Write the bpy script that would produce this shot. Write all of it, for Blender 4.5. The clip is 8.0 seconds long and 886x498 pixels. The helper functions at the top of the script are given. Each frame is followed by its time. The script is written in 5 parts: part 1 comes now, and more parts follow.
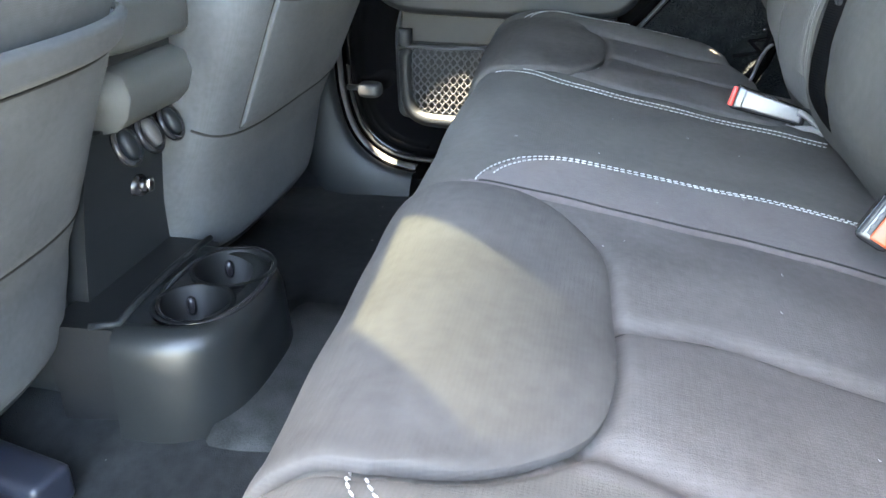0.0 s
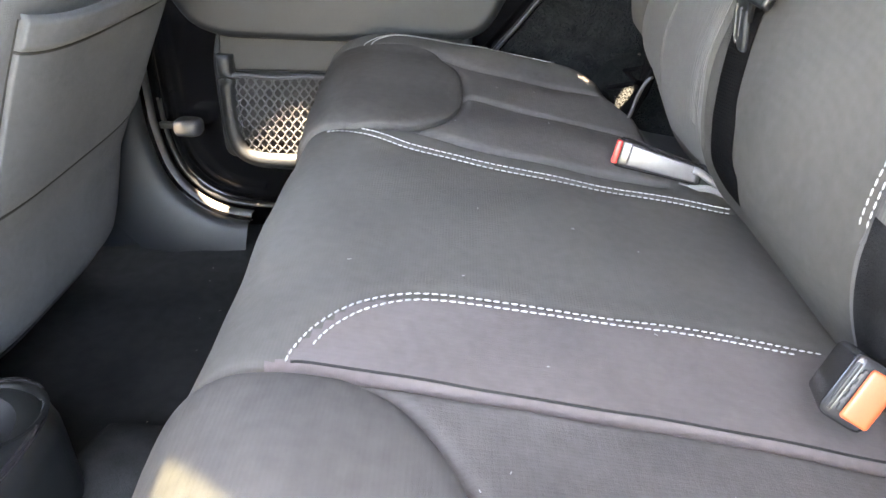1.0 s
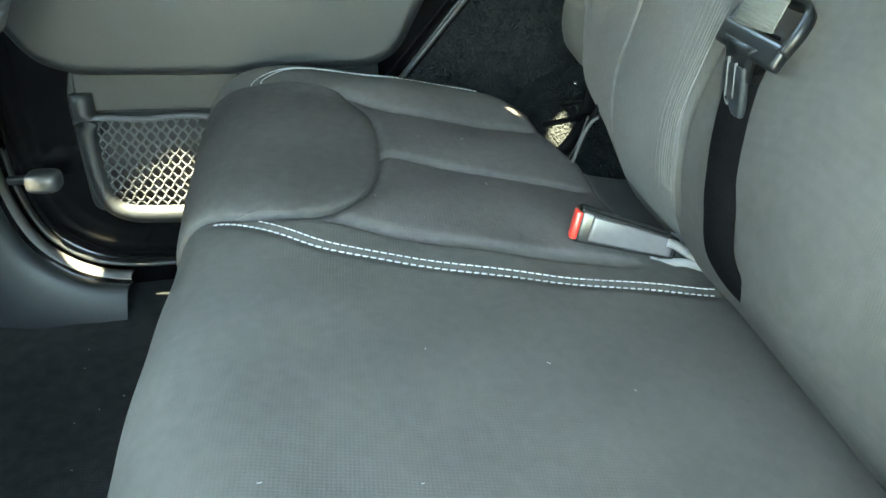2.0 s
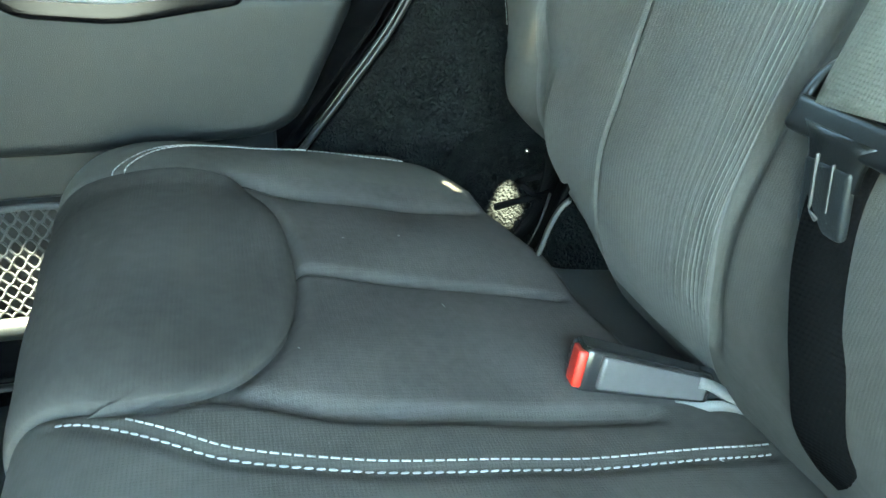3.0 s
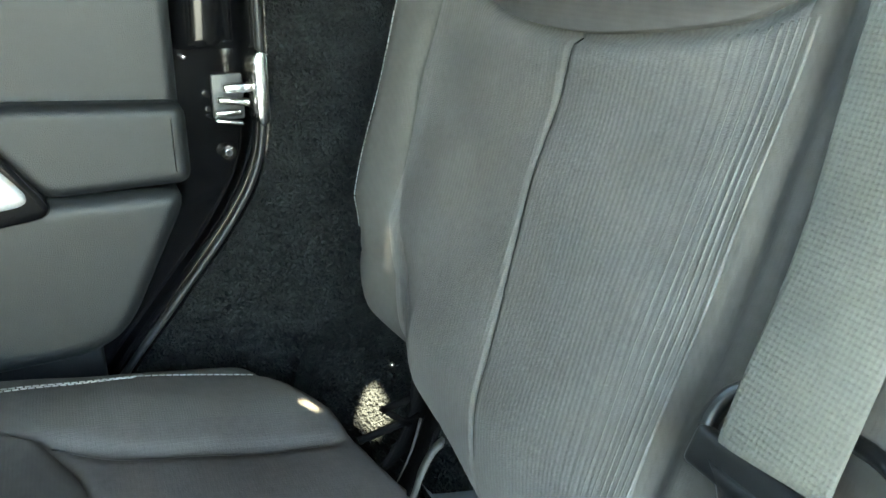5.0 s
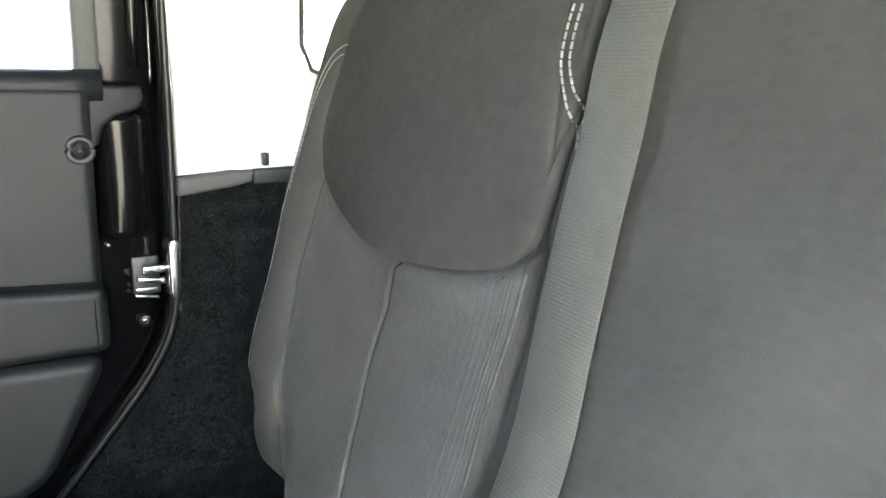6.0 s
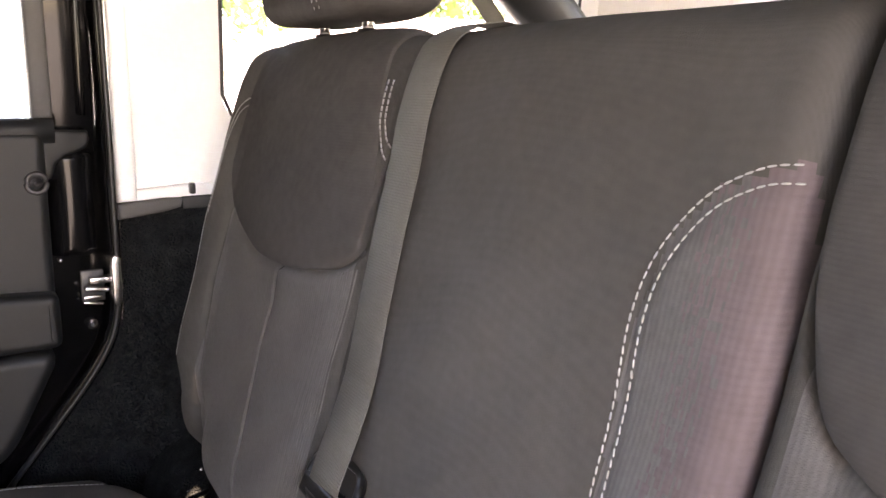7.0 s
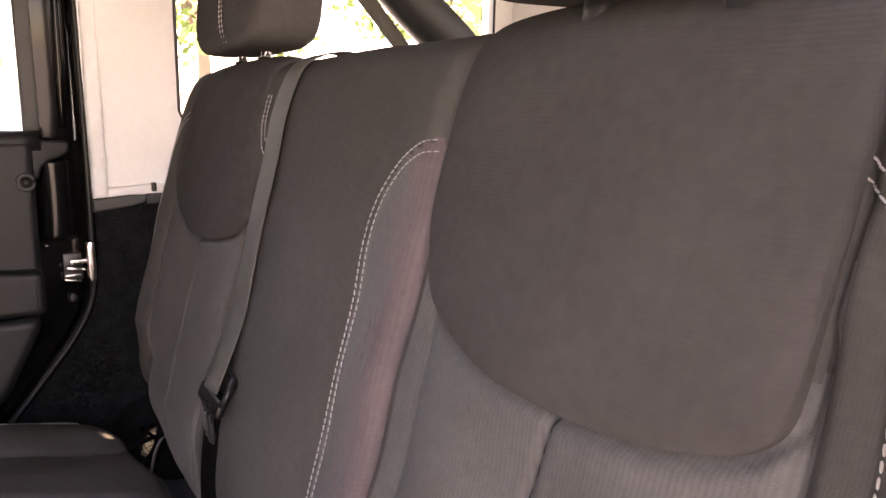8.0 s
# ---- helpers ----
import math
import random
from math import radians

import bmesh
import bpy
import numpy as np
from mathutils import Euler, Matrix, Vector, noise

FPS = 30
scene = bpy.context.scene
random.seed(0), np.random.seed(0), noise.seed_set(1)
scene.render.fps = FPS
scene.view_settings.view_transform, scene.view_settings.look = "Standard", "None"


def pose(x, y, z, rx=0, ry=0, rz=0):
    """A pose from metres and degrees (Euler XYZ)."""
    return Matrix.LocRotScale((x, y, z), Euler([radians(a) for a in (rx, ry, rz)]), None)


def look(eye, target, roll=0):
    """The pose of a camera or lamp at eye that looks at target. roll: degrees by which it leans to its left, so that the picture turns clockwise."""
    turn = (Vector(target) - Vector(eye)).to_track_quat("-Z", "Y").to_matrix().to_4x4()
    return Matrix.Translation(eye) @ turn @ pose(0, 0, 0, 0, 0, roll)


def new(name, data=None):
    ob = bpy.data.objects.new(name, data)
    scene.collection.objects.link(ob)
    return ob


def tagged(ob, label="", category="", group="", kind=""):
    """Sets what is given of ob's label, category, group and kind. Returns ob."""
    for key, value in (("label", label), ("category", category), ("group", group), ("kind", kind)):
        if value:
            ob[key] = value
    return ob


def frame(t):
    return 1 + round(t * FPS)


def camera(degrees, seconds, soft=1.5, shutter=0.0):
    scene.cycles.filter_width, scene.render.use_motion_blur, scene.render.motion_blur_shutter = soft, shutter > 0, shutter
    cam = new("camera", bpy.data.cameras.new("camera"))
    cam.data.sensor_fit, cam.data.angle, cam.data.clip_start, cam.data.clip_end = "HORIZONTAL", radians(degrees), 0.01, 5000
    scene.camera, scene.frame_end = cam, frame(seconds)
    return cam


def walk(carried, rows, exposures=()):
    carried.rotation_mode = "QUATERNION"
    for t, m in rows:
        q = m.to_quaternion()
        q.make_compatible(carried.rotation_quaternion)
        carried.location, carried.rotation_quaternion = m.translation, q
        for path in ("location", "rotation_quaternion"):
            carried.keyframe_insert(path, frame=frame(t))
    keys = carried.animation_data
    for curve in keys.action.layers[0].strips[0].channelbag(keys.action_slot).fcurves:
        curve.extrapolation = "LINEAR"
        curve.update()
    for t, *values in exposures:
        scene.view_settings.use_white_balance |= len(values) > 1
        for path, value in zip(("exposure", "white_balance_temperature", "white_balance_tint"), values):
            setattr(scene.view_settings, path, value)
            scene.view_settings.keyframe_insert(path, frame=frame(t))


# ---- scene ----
cam = camera(58.3, 8.0)
PATH = [
    (0, (-0.057, 0.214, 0.557), (1.71, 0.568, -0.311), 0.5),
    (0.5, (0.081, 0.215, 0.571), (1.868, 0.366, -0.314), 1.3),
    (1, (0.169, 0.217, 0.578), (1.952, 0.247, -0.326), 1.1),
    (1.5, (0.254, 0.226, 0.593), (2.027, 0.174, -0.33), 0.8),
    (2, (0.347, 0.236, 0.601), (2.092, 0.023, -0.353), 0.7),
    (2.2, (0.384, 0.234, 0.596), (2.121, -0.048, -0.355), 0.7),
    (3.3, (0.593, 0.245, 0.585), (2.313, -0.272, -0.296), 0.9),
    (3.5, (0.618, 0.244, 0.582), (2.338, -0.288, -0.289), 0.7),
    (4, (0.654, 0.23, 0.578), (2.367, -0.367, -0.264), 0.6),
    (4.5, (0.67, 0.205, 0.589), (2.368, -0.488, -0.208), 0.6),
    (5, (0.647, 0.193, 0.661), (2.337, -0.598, -0.059), 0.6),
    (5.2, (0.626, 0.191, 0.686), (2.324, -0.636, 0.029), 0.6),
    (6.3, (0.459, 0.189, 0.761), (2.15, -0.797, 0.355), 0.9),
    (6.5, (0.423, 0.186, 0.763), (2.105, -0.822, 0.37), 0.8),
    (7, (0.302, 0.203, 0.78), (1.972, -0.825, 0.386), 0.6),
    (7.5, (0.138, 0.172, 0.793), (1.838, -0.82, 0.437), 0.3),
    (8, (0.022, 0.17, 0.771), (1.733, -0.806, 0.425), -0.2),
]
EXPOSURE = [(0, 5.65, 7700, 8), (0.5, 5.83, 8500, 14), (1, 6.08, 9200, 17), (1.5, 6.15, 8800, 8), (2, 6.03, 8400, -10), (3.5, 6.0, 7300, -18), (4.5, 5.95, 7700, -10), (5.2, 6.07, 8200, -2), (6.3, 5.12, 8600, 16), (7, 4.62, 9600, 31), (8, 4.04, 10600, 39)]
walk(cam, [(t, look(eye, target, roll)) for t, eye, target, roll in PATH], [(t, stops, kelvin, tint) for t, stops, kelvin, tint in EXPOSURE])

# ---- light ----
world = bpy.data.worlds.new("sky")
scene.world = world
world.use_nodes = True
wn = world.node_tree
sky = wn.nodes.new("ShaderNodeTexSky")
sky.sky_type, sky.sun_disc = "NISHITA", False
SUN_WAY = Vector((0.25, -0.20, -1.0))
sky.sun_elevation, sky.sun_rotation = math.asin(1.0 / SUN_WAY.length), math.atan2(-SUN_WAY.x, -SUN_WAY.y)
wn.links.new(sky.outputs[0], wn.nodes["Background"].inputs[0])
wn.nodes["Background"].inputs[1].default_value = 0.15
sun = new("sun", bpy.data.lights.new("sun", "SUN"))
sun.data.energy, sun.data.angle, sun.data.color = 4.0, radians(0.5), (1.0, 0.93, 0.80)
sun.matrix_world = look((0, 0, 0), tuple(SUN_WAY))



# ---- materials ----
def mat(name, color, rough=0.6, metal=0.0, grain=0.0, scale=400.0, mottle=0.0, mscale=14.0, coat=0.0, spec=0.5, sheen=0.0, weave=None, wdist=0.0004, stripe=0.0, depth=0.001):
    """A surface with two scales of variation: mottle in colour, grain in relief; weave = (axis, lines per metre, depth)."""
    m = bpy.data.materials.new(name)
    m.use_nodes = True
    nt = m.node_tree
    b = nt.nodes["Principled BSDF"]
    b.inputs["Base Color"].default_value = (*color, 1)
    b.inputs["Roughness"].default_value = rough
    b.inputs["Metallic"].default_value = metal
    b.inputs["Specular IOR Level"].default_value = spec
    b.inputs["Coat Weight"].default_value = coat
    b.inputs["Sheen Weight"].default_value = sheen
    b.inputs["Sheen Roughness"].default_value = 0.4
    tc = nt.nodes.new("ShaderNodeTexCoord")
    if mottle:
        n = nt.nodes.new("ShaderNodeTexNoise")
        n.inputs["Scale"].default_value, n.inputs["Detail"].default_value = mscale, 6
        n2 = nt.nodes.new("ShaderNodeTexNoise")
        n2.inputs["Scale"].default_value, n2.inputs["Detail"].default_value = mscale * 17, 3
        nt.links.new(tc.outputs["Object"], n.inputs["Vector"])
        nt.links.new(tc.outputs["Object"], n2.inputs["Vector"])
        add = nt.nodes.new("ShaderNodeMath")
        add.operation = "MULTIPLY_ADD"
        nt.links.new(n2.outputs[0], add.inputs[0])
        add.inputs[1].default_value = 0.45
        nt.links.new(n.outputs[0], add.inputs[2])
        ramp = nt.nodes.new("ShaderNodeMapRange")
        ramp.inputs["From Min"].default_value, ramp.inputs["From Max"].default_value = 0.45, 1.0
        ramp.inputs["To Min"].default_value, ramp.inputs["To Max"].default_value = 1 - mottle, 1 + mottle
        nt.links.new(add.outputs[0], ramp.inputs["Value"])
        mix = nt.nodes.new("ShaderNodeVectorMath")
        mix.operation = "SCALE"
        mix.inputs[0].default_value = color
        nt.links.new(ramp.outputs[0], mix.inputs["Scale"])
        nt.links.new(mix.outputs[0], b.inputs["Base Color"])
        rr = nt.nodes.new("ShaderNodeMapRange")
        rr.inputs["To Min"].default_value, rr.inputs["To Max"].default_value = max(0.02, rough - 0.08), min(1, rough + 0.08)
        nt.links.new(n.outputs[0], rr.inputs["Value"])
        nt.links.new(rr.outputs[0], b.inputs["Roughness"])
    if stripe:
        ws = nt.nodes.new("ShaderNodeTexWave")
        ws.wave_type, ws.bands_direction, ws.wave_profile = "BANDS", weave[0][0], "SIN"
        ws.inputs["Scale"].default_value = weave[1] / 3.183
        ws.inputs["Distortion"].default_value = 0.12
        nt.links.new(tc.outputs["Object"], ws.inputs["Vector"])
        wr = nt.nodes.new("ShaderNodeMapRange")
        wr.inputs["To Min"].default_value, wr.inputs["To Max"].default_value = 1 - stripe, 1 + stripe
        nt.links.new(ws.outputs["Fac"], wr.inputs["Value"])
        mul = nt.nodes.new("ShaderNodeVectorMath")
        mul.operation = "SCALE"
        nt.links.new(mix.outputs[0], mul.inputs[0])
        nt.links.new(wr.outputs[0], mul.inputs["Scale"])
        nt.links.new(mul.outputs[0], b.inputs["Base Color"])
    bumps = []
    if grain:
        g = nt.nodes.new("ShaderNodeTexNoise")
        g.inputs["Scale"].default_value, g.inputs["Detail"].default_value = scale, 2
        nt.links.new(tc.outputs["Object"], g.inputs["Vector"])
        bumps.append((g.outputs[0], grain, depth))
    if weave:
        axis, lines, depth = weave
        for a in axis:
            w = nt.nodes.new("ShaderNodeTexWave")
            w.wave_type, w.bands_direction, w.wave_profile = "BANDS", a, "SIN"
            w.inputs["Scale"].default_value = lines / 3.183
            w.inputs["Distortion"].default_value = 0.15
            w.inputs["Detail"].default_value = 1.0
            w.inputs["Detail Scale"].default_value = 3.0
            nt.links.new(tc.outputs["Object"], w.inputs["Vector"])
            bumps.append((w.outputs["Fac"], depth, wdist))
    last = None
    for out, strength, dist in bumps:
        bp = nt.nodes.new("ShaderNodeBump")
        bp.inputs["Strength"].default_value, bp.inputs["Distance"].default_value = strength, dist
        nt.links.new(out, bp.inputs["Height"])
        if last:
            nt.links.new(last, bp.inputs["Normal"])
        last = bp.outputs[0]
    if last:
        nt.links.new(last, b.inputs["Normal"])
    return m


def glass_mat(name, color):
    m = bpy.data.materials.new(name)
    m.use_nodes = True
    nt = m.node_tree
    nt.nodes.remove(nt.nodes["Principled BSDF"])
    t = nt.nodes.new("ShaderNodeBsdfTransparent")
    t.inputs[0].default_value = (*color, 1)
    g = nt.nodes.new("ShaderNodeBsdfGlossy")
    g.inputs["Roughness"].default_value = 0.02
    f = nt.nodes.new("ShaderNodeFresnel")
    mx = nt.nodes.new("ShaderNodeMixShader")
    nt.links.new(f.outputs[0], mx.inputs[0])
    nt.links.new(t.outputs[0], mx.inputs[1])
    nt.links.new(g.outputs[0], mx.inputs[2])
    nt.links.new(mx.outputs[0], nt.nodes["Material Output"].inputs[0])
    return m


def sun_fade_glass(name, color, y_dark, y_clear):
    """Glass added to dim a sun patch: its tint deepens from its front edge to its rear, in the pane's own y."""
    m = glass_mat(name, color)
    nt = m.node_tree
    t = next(n for n in nt.nodes if n.type == "BSDF_TRANSPARENT")
    tc = nt.nodes.new("ShaderNodeTexCoord")
    sep = nt.nodes.new("ShaderNodeSeparateXYZ")
    nt.links.new(tc.outputs["Object"], sep.inputs[0])
    r = nt.nodes.new("ShaderNodeMapRange")
    r.inputs["From Min"].default_value, r.inputs["From Max"].default_value = y_dark, y_clear
    r.inputs["To Min"].default_value, r.inputs["To Max"].default_value = 0.02, 1.0
    nt.links.new(sep.outputs["Y"], r.inputs["Value"])
    sc = nt.nodes.new("ShaderNodeVectorMath")
    sc.operation = "SCALE"
    sc.inputs[0].default_value = color
    nt.links.new(r.outputs[0], sc.inputs["Scale"])
    nt.links.new(sc.outputs[0], t.inputs[0])
    return m


FABRIC = mat("seat_fabric", (0.080, 0.0765, 0.0715), 0.95, grain=0.3, scale=2400, mottle=0.18, mscale=7, sheen=0.0, spec=0.05, weave=("YX", 480, 0.12), wdist=0.0004, stripe=0.02)
FABRIC_FRONT = mat("front_seat_fabric", (0.066, 0.0705, 0.075), 0.9, grain=0.3, scale=2200, mottle=0.24, mscale=8, sheen=0.05, spec=0.14, weave=("XZ", 480, 0.12), wdist=0.0004, stripe=0.03)
FABRIC_DARK = mat("insert_fabric", (0.064, 0.061, 0.059), 0.95, grain=0.3, scale=2400, mottle=0.24, mscale=6, sheen=0.0, spec=0.05, weave=("ZY", 380, 0.11), wdist=0.0004, stripe=0.02)
FABRIC_RIB = mat("ribbed_fabric", (0.098, 0.095, 0.092), 0.7, grain=0.35, scale=1500, mottle=0.26, mscale=11, sheen=0.04, spec=0.28, weave=("X", 300, 0.22), wdist=0.0006, stripe=0.075)
FABRIC_INSERT = mat("cushion_fabric", (0.078, 0.073, 0.071), 0.93, grain=0.3, scale=1300, mottle=0.26, mscale=9, sheen=0.0, spec=0.08, weave=("XY", 330, 0.06), wdist=0.0006, stripe=0.03)
RIB_CORD = mat("rib_cord", (0.126, 0.122, 0.116), 0.8, grain=0.4, scale=1500, mottle=0.3, mscale=60, spec=0.2)
SEAM = mat("seam_thread", (0.026, 0.026, 0.026), 0.9, grain=0.5, scale=1500, mottle=0.2, spec=0.1)
# pink cast of the light along the backrest's inner edge, put into the colour
FABRIC_PINK = mat("pink_cast_fabric", (0.122, 0.096, 0.099), 0.85, grain=0.3, scale=1800, mottle=0.22, mscale=9, sheen=0.06, spec=0.25, weave=("XZ", 260, 0.15), wdist=0.0006, stripe=0.055)
FABRIC_ROSY = mat("rosy_fabric", (0.098, 0.0845, 0.0825), 0.85, grain=0.3, scale=1800, mottle=0.22, mscale=9, sheen=0.06, spec=0.25, weave=("XZ", 260, 0.06), wdist=0.0006, stripe=0.012)
FLAP = mat("flap_vinyl", (0.045, 0.046, 0.047), 0.55, grain=0.3, scale=600, mottle=0.15)
THREAD = mat("thread", (0.36, 0.357, 0.345), 0.7, grain=0.4, scale=2500)
WEBBING = mat("webbing", (0.112, 0.108, 0.094), 0.62, grain=0.3, scale=1100, mottle=0.16, mscale=30, weave=("XZ", 480, 0.32), wdist=0.0006, spec=0.25, stripe=0.06)
FELT = mat("black_felt", (0.018, 0.018, 0.019), 0.97, grain=1.0, scale=900, mottle=0.5, mscale=40, spec=0.05)
# near-black: puts the lap belt's shade into colour; also the black anchor straps
WEBBING_DARK = mat("black_shaded_webbing", (0.0035, 0.0035, 0.0038), 0.85, mottle=0.15, mscale=30, weave=("XZ", 430, 0.3), wdist=0.0005, spec=0.03, stripe=0.12)
CARPET = mat("carpet", (0.0158, 0.0175, 0.0186), 0.97, grain=1.0, scale=330, depth=0.016, mottle=0.45, mscale=50, spec=0.05)
FLOOR_CARPET = mat("floor_carpet", (0.0195, 0.021, 0.022), 0.97, grain=1.0, scale=800, mottle=0.28, mscale=60, spec=0.05)
LINT = mat("lint_fibre", (0.22, 0.22, 0.21), 0.9, grain=0.3, scale=2000)
PLASTIC = mat("dark_plastic", (0.0165, 0.0188, 0.0210), 0.42, grain=0.3, scale=1100, mottle=0.16, mscale=10, spec=0.3)
PLASTIC_SOFT = mat("soft_panel", (0.0085, 0.0096, 0.0108), 0.46, grain=0.4, scale=1000, mottle=0.18, mscale=12, spec=0.34)
LID = mat("padded_vinyl", (0.085, 0.088, 0.086), 0.5, grain=0.3, scale=1000, mottle=0.15, mscale=14, spec=0.35)
HOLDER = mat("holder_plastic", (0.0125, 0.0142, 0.0152), 0.32, grain=0.2, scale=1300, mottle=0.15, mscale=14, spec=0.42)
# holder plastic darkened: the shade inside the wells is put into the colour
WELL_SHADED = mat("shaded_well_plastic", (0.007, 0.0078, 0.0085), 0.5, grain=0.2, scale=1300, mottle=0.15, mscale=14, spec=0.22)
RAIL_BLUE = mat("rail_cover", (0.016, 0.018, 0.026), 0.35, grain=0.15, scale=900, mottle=0.15)
PLASTIC_GLOSS = mat("smooth_plastic", (0.018, 0.018, 0.02), 0.22, grain=0.05, scale=500, mottle=0.1)
PAINT = mat("black_paint", (0.003, 0.003, 0.0035), 0.14, grain=0.012, scale=40, mottle=0.2, coat=0.0, spec=0.22)
SEAL = mat("seal_rubber", (0.012, 0.0125, 0.0135), 0.38, grain=0.2, scale=500, mottle=0.2, spec=0.4)
RUBBER = mat("rubber", (0.03, 0.031, 0.033), 0.42, grain=0.2, scale=500, mottle=0.2)
CHROME = mat("bright_steel", (0.72, 0.72, 0.72), 0.22, 1.0, grain=0.1, scale=300, mottle=0.1)
SILVER = mat("silver_plastic", (0.36, 0.36, 0.365), 0.3, 0.25, mottle=0.05)
RED = mat("red_button", (0.65, 0.03, 0.02), 0.35, mottle=0.08, mscale=60, spec=0.5)
ORANGE = mat("faded_red_button", (0.50, 0.085, 0.03), 0.4, mottle=0.1, mscale=60)
BUCKLE_GREY = mat("buckle_plastic", (0.009, 0.0095, 0.010), 0.3, grain=0.1, scale=900, mottle=0.1, spec=0.35)
HARDTOP = mat("hardtop_liner", (0.87, 0.865, 0.85), 0.6, grain=0.3, scale=500, mottle=0.05, mscale=6)
NET = mat("net_cord", (0.034, 0.035, 0.039), 0.7, grain=0.4, scale=1500, mottle=0.2)
SLEEVE = mat("cable_sleeve", (0.15, 0.146, 0.147), 0.6, grain=0.3, scale=900, mottle=0.15)
GREY_TRIM = mat("grey_trim", (0.065, 0.063, 0.062), 0.6, grain=0.3, scale=600, mottle=0.12)
# lining of the unseen roof, made dark to cut light from above
HEADLINER = mat("headliner", (0.06, 0.06, 0.062), 0.9, grain=0.4, scale=700, mottle=0.15)
SUN_FILTER = sun_fade_glass("sun_filter_glass", (0.095, 0.105, 0.074), 0.884, 1.004)
GLASS = glass_mat("clear_glass", (0.93, 0.96, 0.95))
FRONT_GLASS = glass_mat("front_glass", (0.86, 0.90, 0.88))
ASPHALT = mat("asphalt", (0.25, 0.262, 0.268), 0.9, grain=0.8, scale=60, mottle=0.3, mscale=2)
CAR_WHITE = mat("white_car_paint", (0.75, 0.77, 0.80), 0.12, coat=1.0, mottle=0.04, mscale=2)
CAR_BLUE = mat("pale_blue_car_paint", (0.13, 0.19, 0.20), 0.12, coat=1.0, mottle=0.05, mscale=2)
CAR_GLASS = mat("car_window", (0.016, 0.021, 0.027), 0.12, mottle=0.1, spec=0.12)
LEAF = mat("leaf", (0.10, 0.17, 0.03), 0.55, mottle=0.4, mscale=3)
BARK = mat("bark", (0.12, 0.09, 0.06), 0.9, grain=0.8, scale=40, mottle=0.3)


# ---- building helpers ----
def thing(name, loc, label, category, group="", kind=""):
    return_ob = new(name)
    return_ob.location = loc
    return_ob.empty_display_size = 0.05
    return tagged(return_ob, label, category, group, kind)


def root_loc(ob):
    while ob.parent:
        ob = ob.parent
    return ob.location.copy()


def part(name, bm, material, parent=None, label="", smooth=True):
    """Links a bmesh in world coordinates as one mesh object, under a thing or a part where given."""
    if parent:
        bmesh.ops.translate(bm, verts=bm.verts, vec=-root_loc(parent))
    me = bpy.data.meshes.new(name)
    bmesh.ops.recalc_face_normals(bm, faces=bm.faces)
    bm.to_mesh(me)
    bm.free()
    for m in material if isinstance(material, (list, tuple)) else [material]:
        me.materials.append(m)
    if smooth:
        me.shade_smooth()
    ob = new(name, me)
    ob.parent = parent
    if label:
        ob["label"] = label
    return ob


def box(size, at, bevel=0.0, seg=2, rot=None):
    bm = bmesh.new()
    bmesh.ops.create_cube(bm, size=1)
    bmesh.ops.scale(bm, verts=bm.verts, vec=size)
    if bevel:
        bmesh.ops.bevel(bm, geom=bm.edges[:], offset=bevel, segments=seg, affect="EDGES", profile=0.6)
    m = pose(*at, *(rot or (0, 0, 0)))
    bmesh.ops.transform(bm, verts=bm.verts, matrix=m)
    return bm


def rod(a, b, r, r2=None, seg=14):
    a, b = Vector(a), Vector(b)
    bm = bmesh.new()
    bmesh.ops.create_cone(bm, segments=seg, radius1=r, radius2=r if r2 is None else r2, depth=(b - a).length, cap_ends=True)
    turn = (b - a).to_track_quat("Z", "Y").to_matrix().to_4x4()
    bmesh.ops.transform(bm, verts=bm.verts, matrix=Matrix.Translation((a + b) / 2) @ turn)
    return bm


def join(*bms):
    out = bmesh.new()
    for b in bms:
        me = bpy.data.meshes.new("tmp")
        b.to_mesh(me)
        out.from_mesh(me)
        bpy.data.meshes.remove(me)
        b.free()
    return out


def grid_bm(P, close_u=False, close_v=False, caps=False, mats=None):
    """A skin over an array of points [i][j]."""
    nu, nv = len(P), len(P[0])
    bm = bmesh.new()
    V = [[bm.verts.new(P[i][j]) for j in range(nv)] for i in range(nu)]
    for i in range(nu if close_u else nu - 1):
        for j in range(nv if close_v else nv - 1):
            f = bm.faces.new((V[i][j], V[(i + 1) % nu][j], V[(i + 1) % nu][(j + 1) % nv], V[i][(j + 1) % nv]))
            if mats is not None:
                f.material_index = int(mats[i][j])
    if caps:
        bm.faces.new(V[0])
        bm.faces.new(V[-1][::-1])
    return bm


def tube(points, r, seg=8, closed=False, flat=None):
    """A round cord along points; flat = (width, thickness, side) makes it a strap."""
    pts = [Vector(p) for p in points]
    n = len(pts)
    rows = []
    up = Vector((0, 0, 1))
    for i, p in enumerate(pts):
        a = pts[(i - 1) % n] if (closed or i) else pts[0]
        b = pts[(i + 1) % n] if (closed or i < n - 1) else pts[-1]
        d = (b - a).normalized()
        if flat:
            s = Vector(flat[2])
            s = (s - d * s.dot(d)).normalized()
            q = d.cross(s)
            w, h = flat[0] / 2, flat[1] / 2
            rows.append([p + s * x * w + q * y * h for x, y in ((-1, -0.3), (-0.96, -1), (0.96, -1), (1, -0.3), (1, 0.3), (0.96, 1), (-0.96, 1), (-1, 0.3))])
        else:
            s = d.cross(up)
            s = s.normalized() if s.length > 1e-3 else Vector((1, 0, 0))
            q = s.cross(d)
            rows.append([p + (s * math.cos(k * math.tau / seg) + q * math.sin(k * math.tau / seg)) * r for k in range(seg)])
    return grid_bm(rows, close_u=closed, close_v=True, caps=not closed)


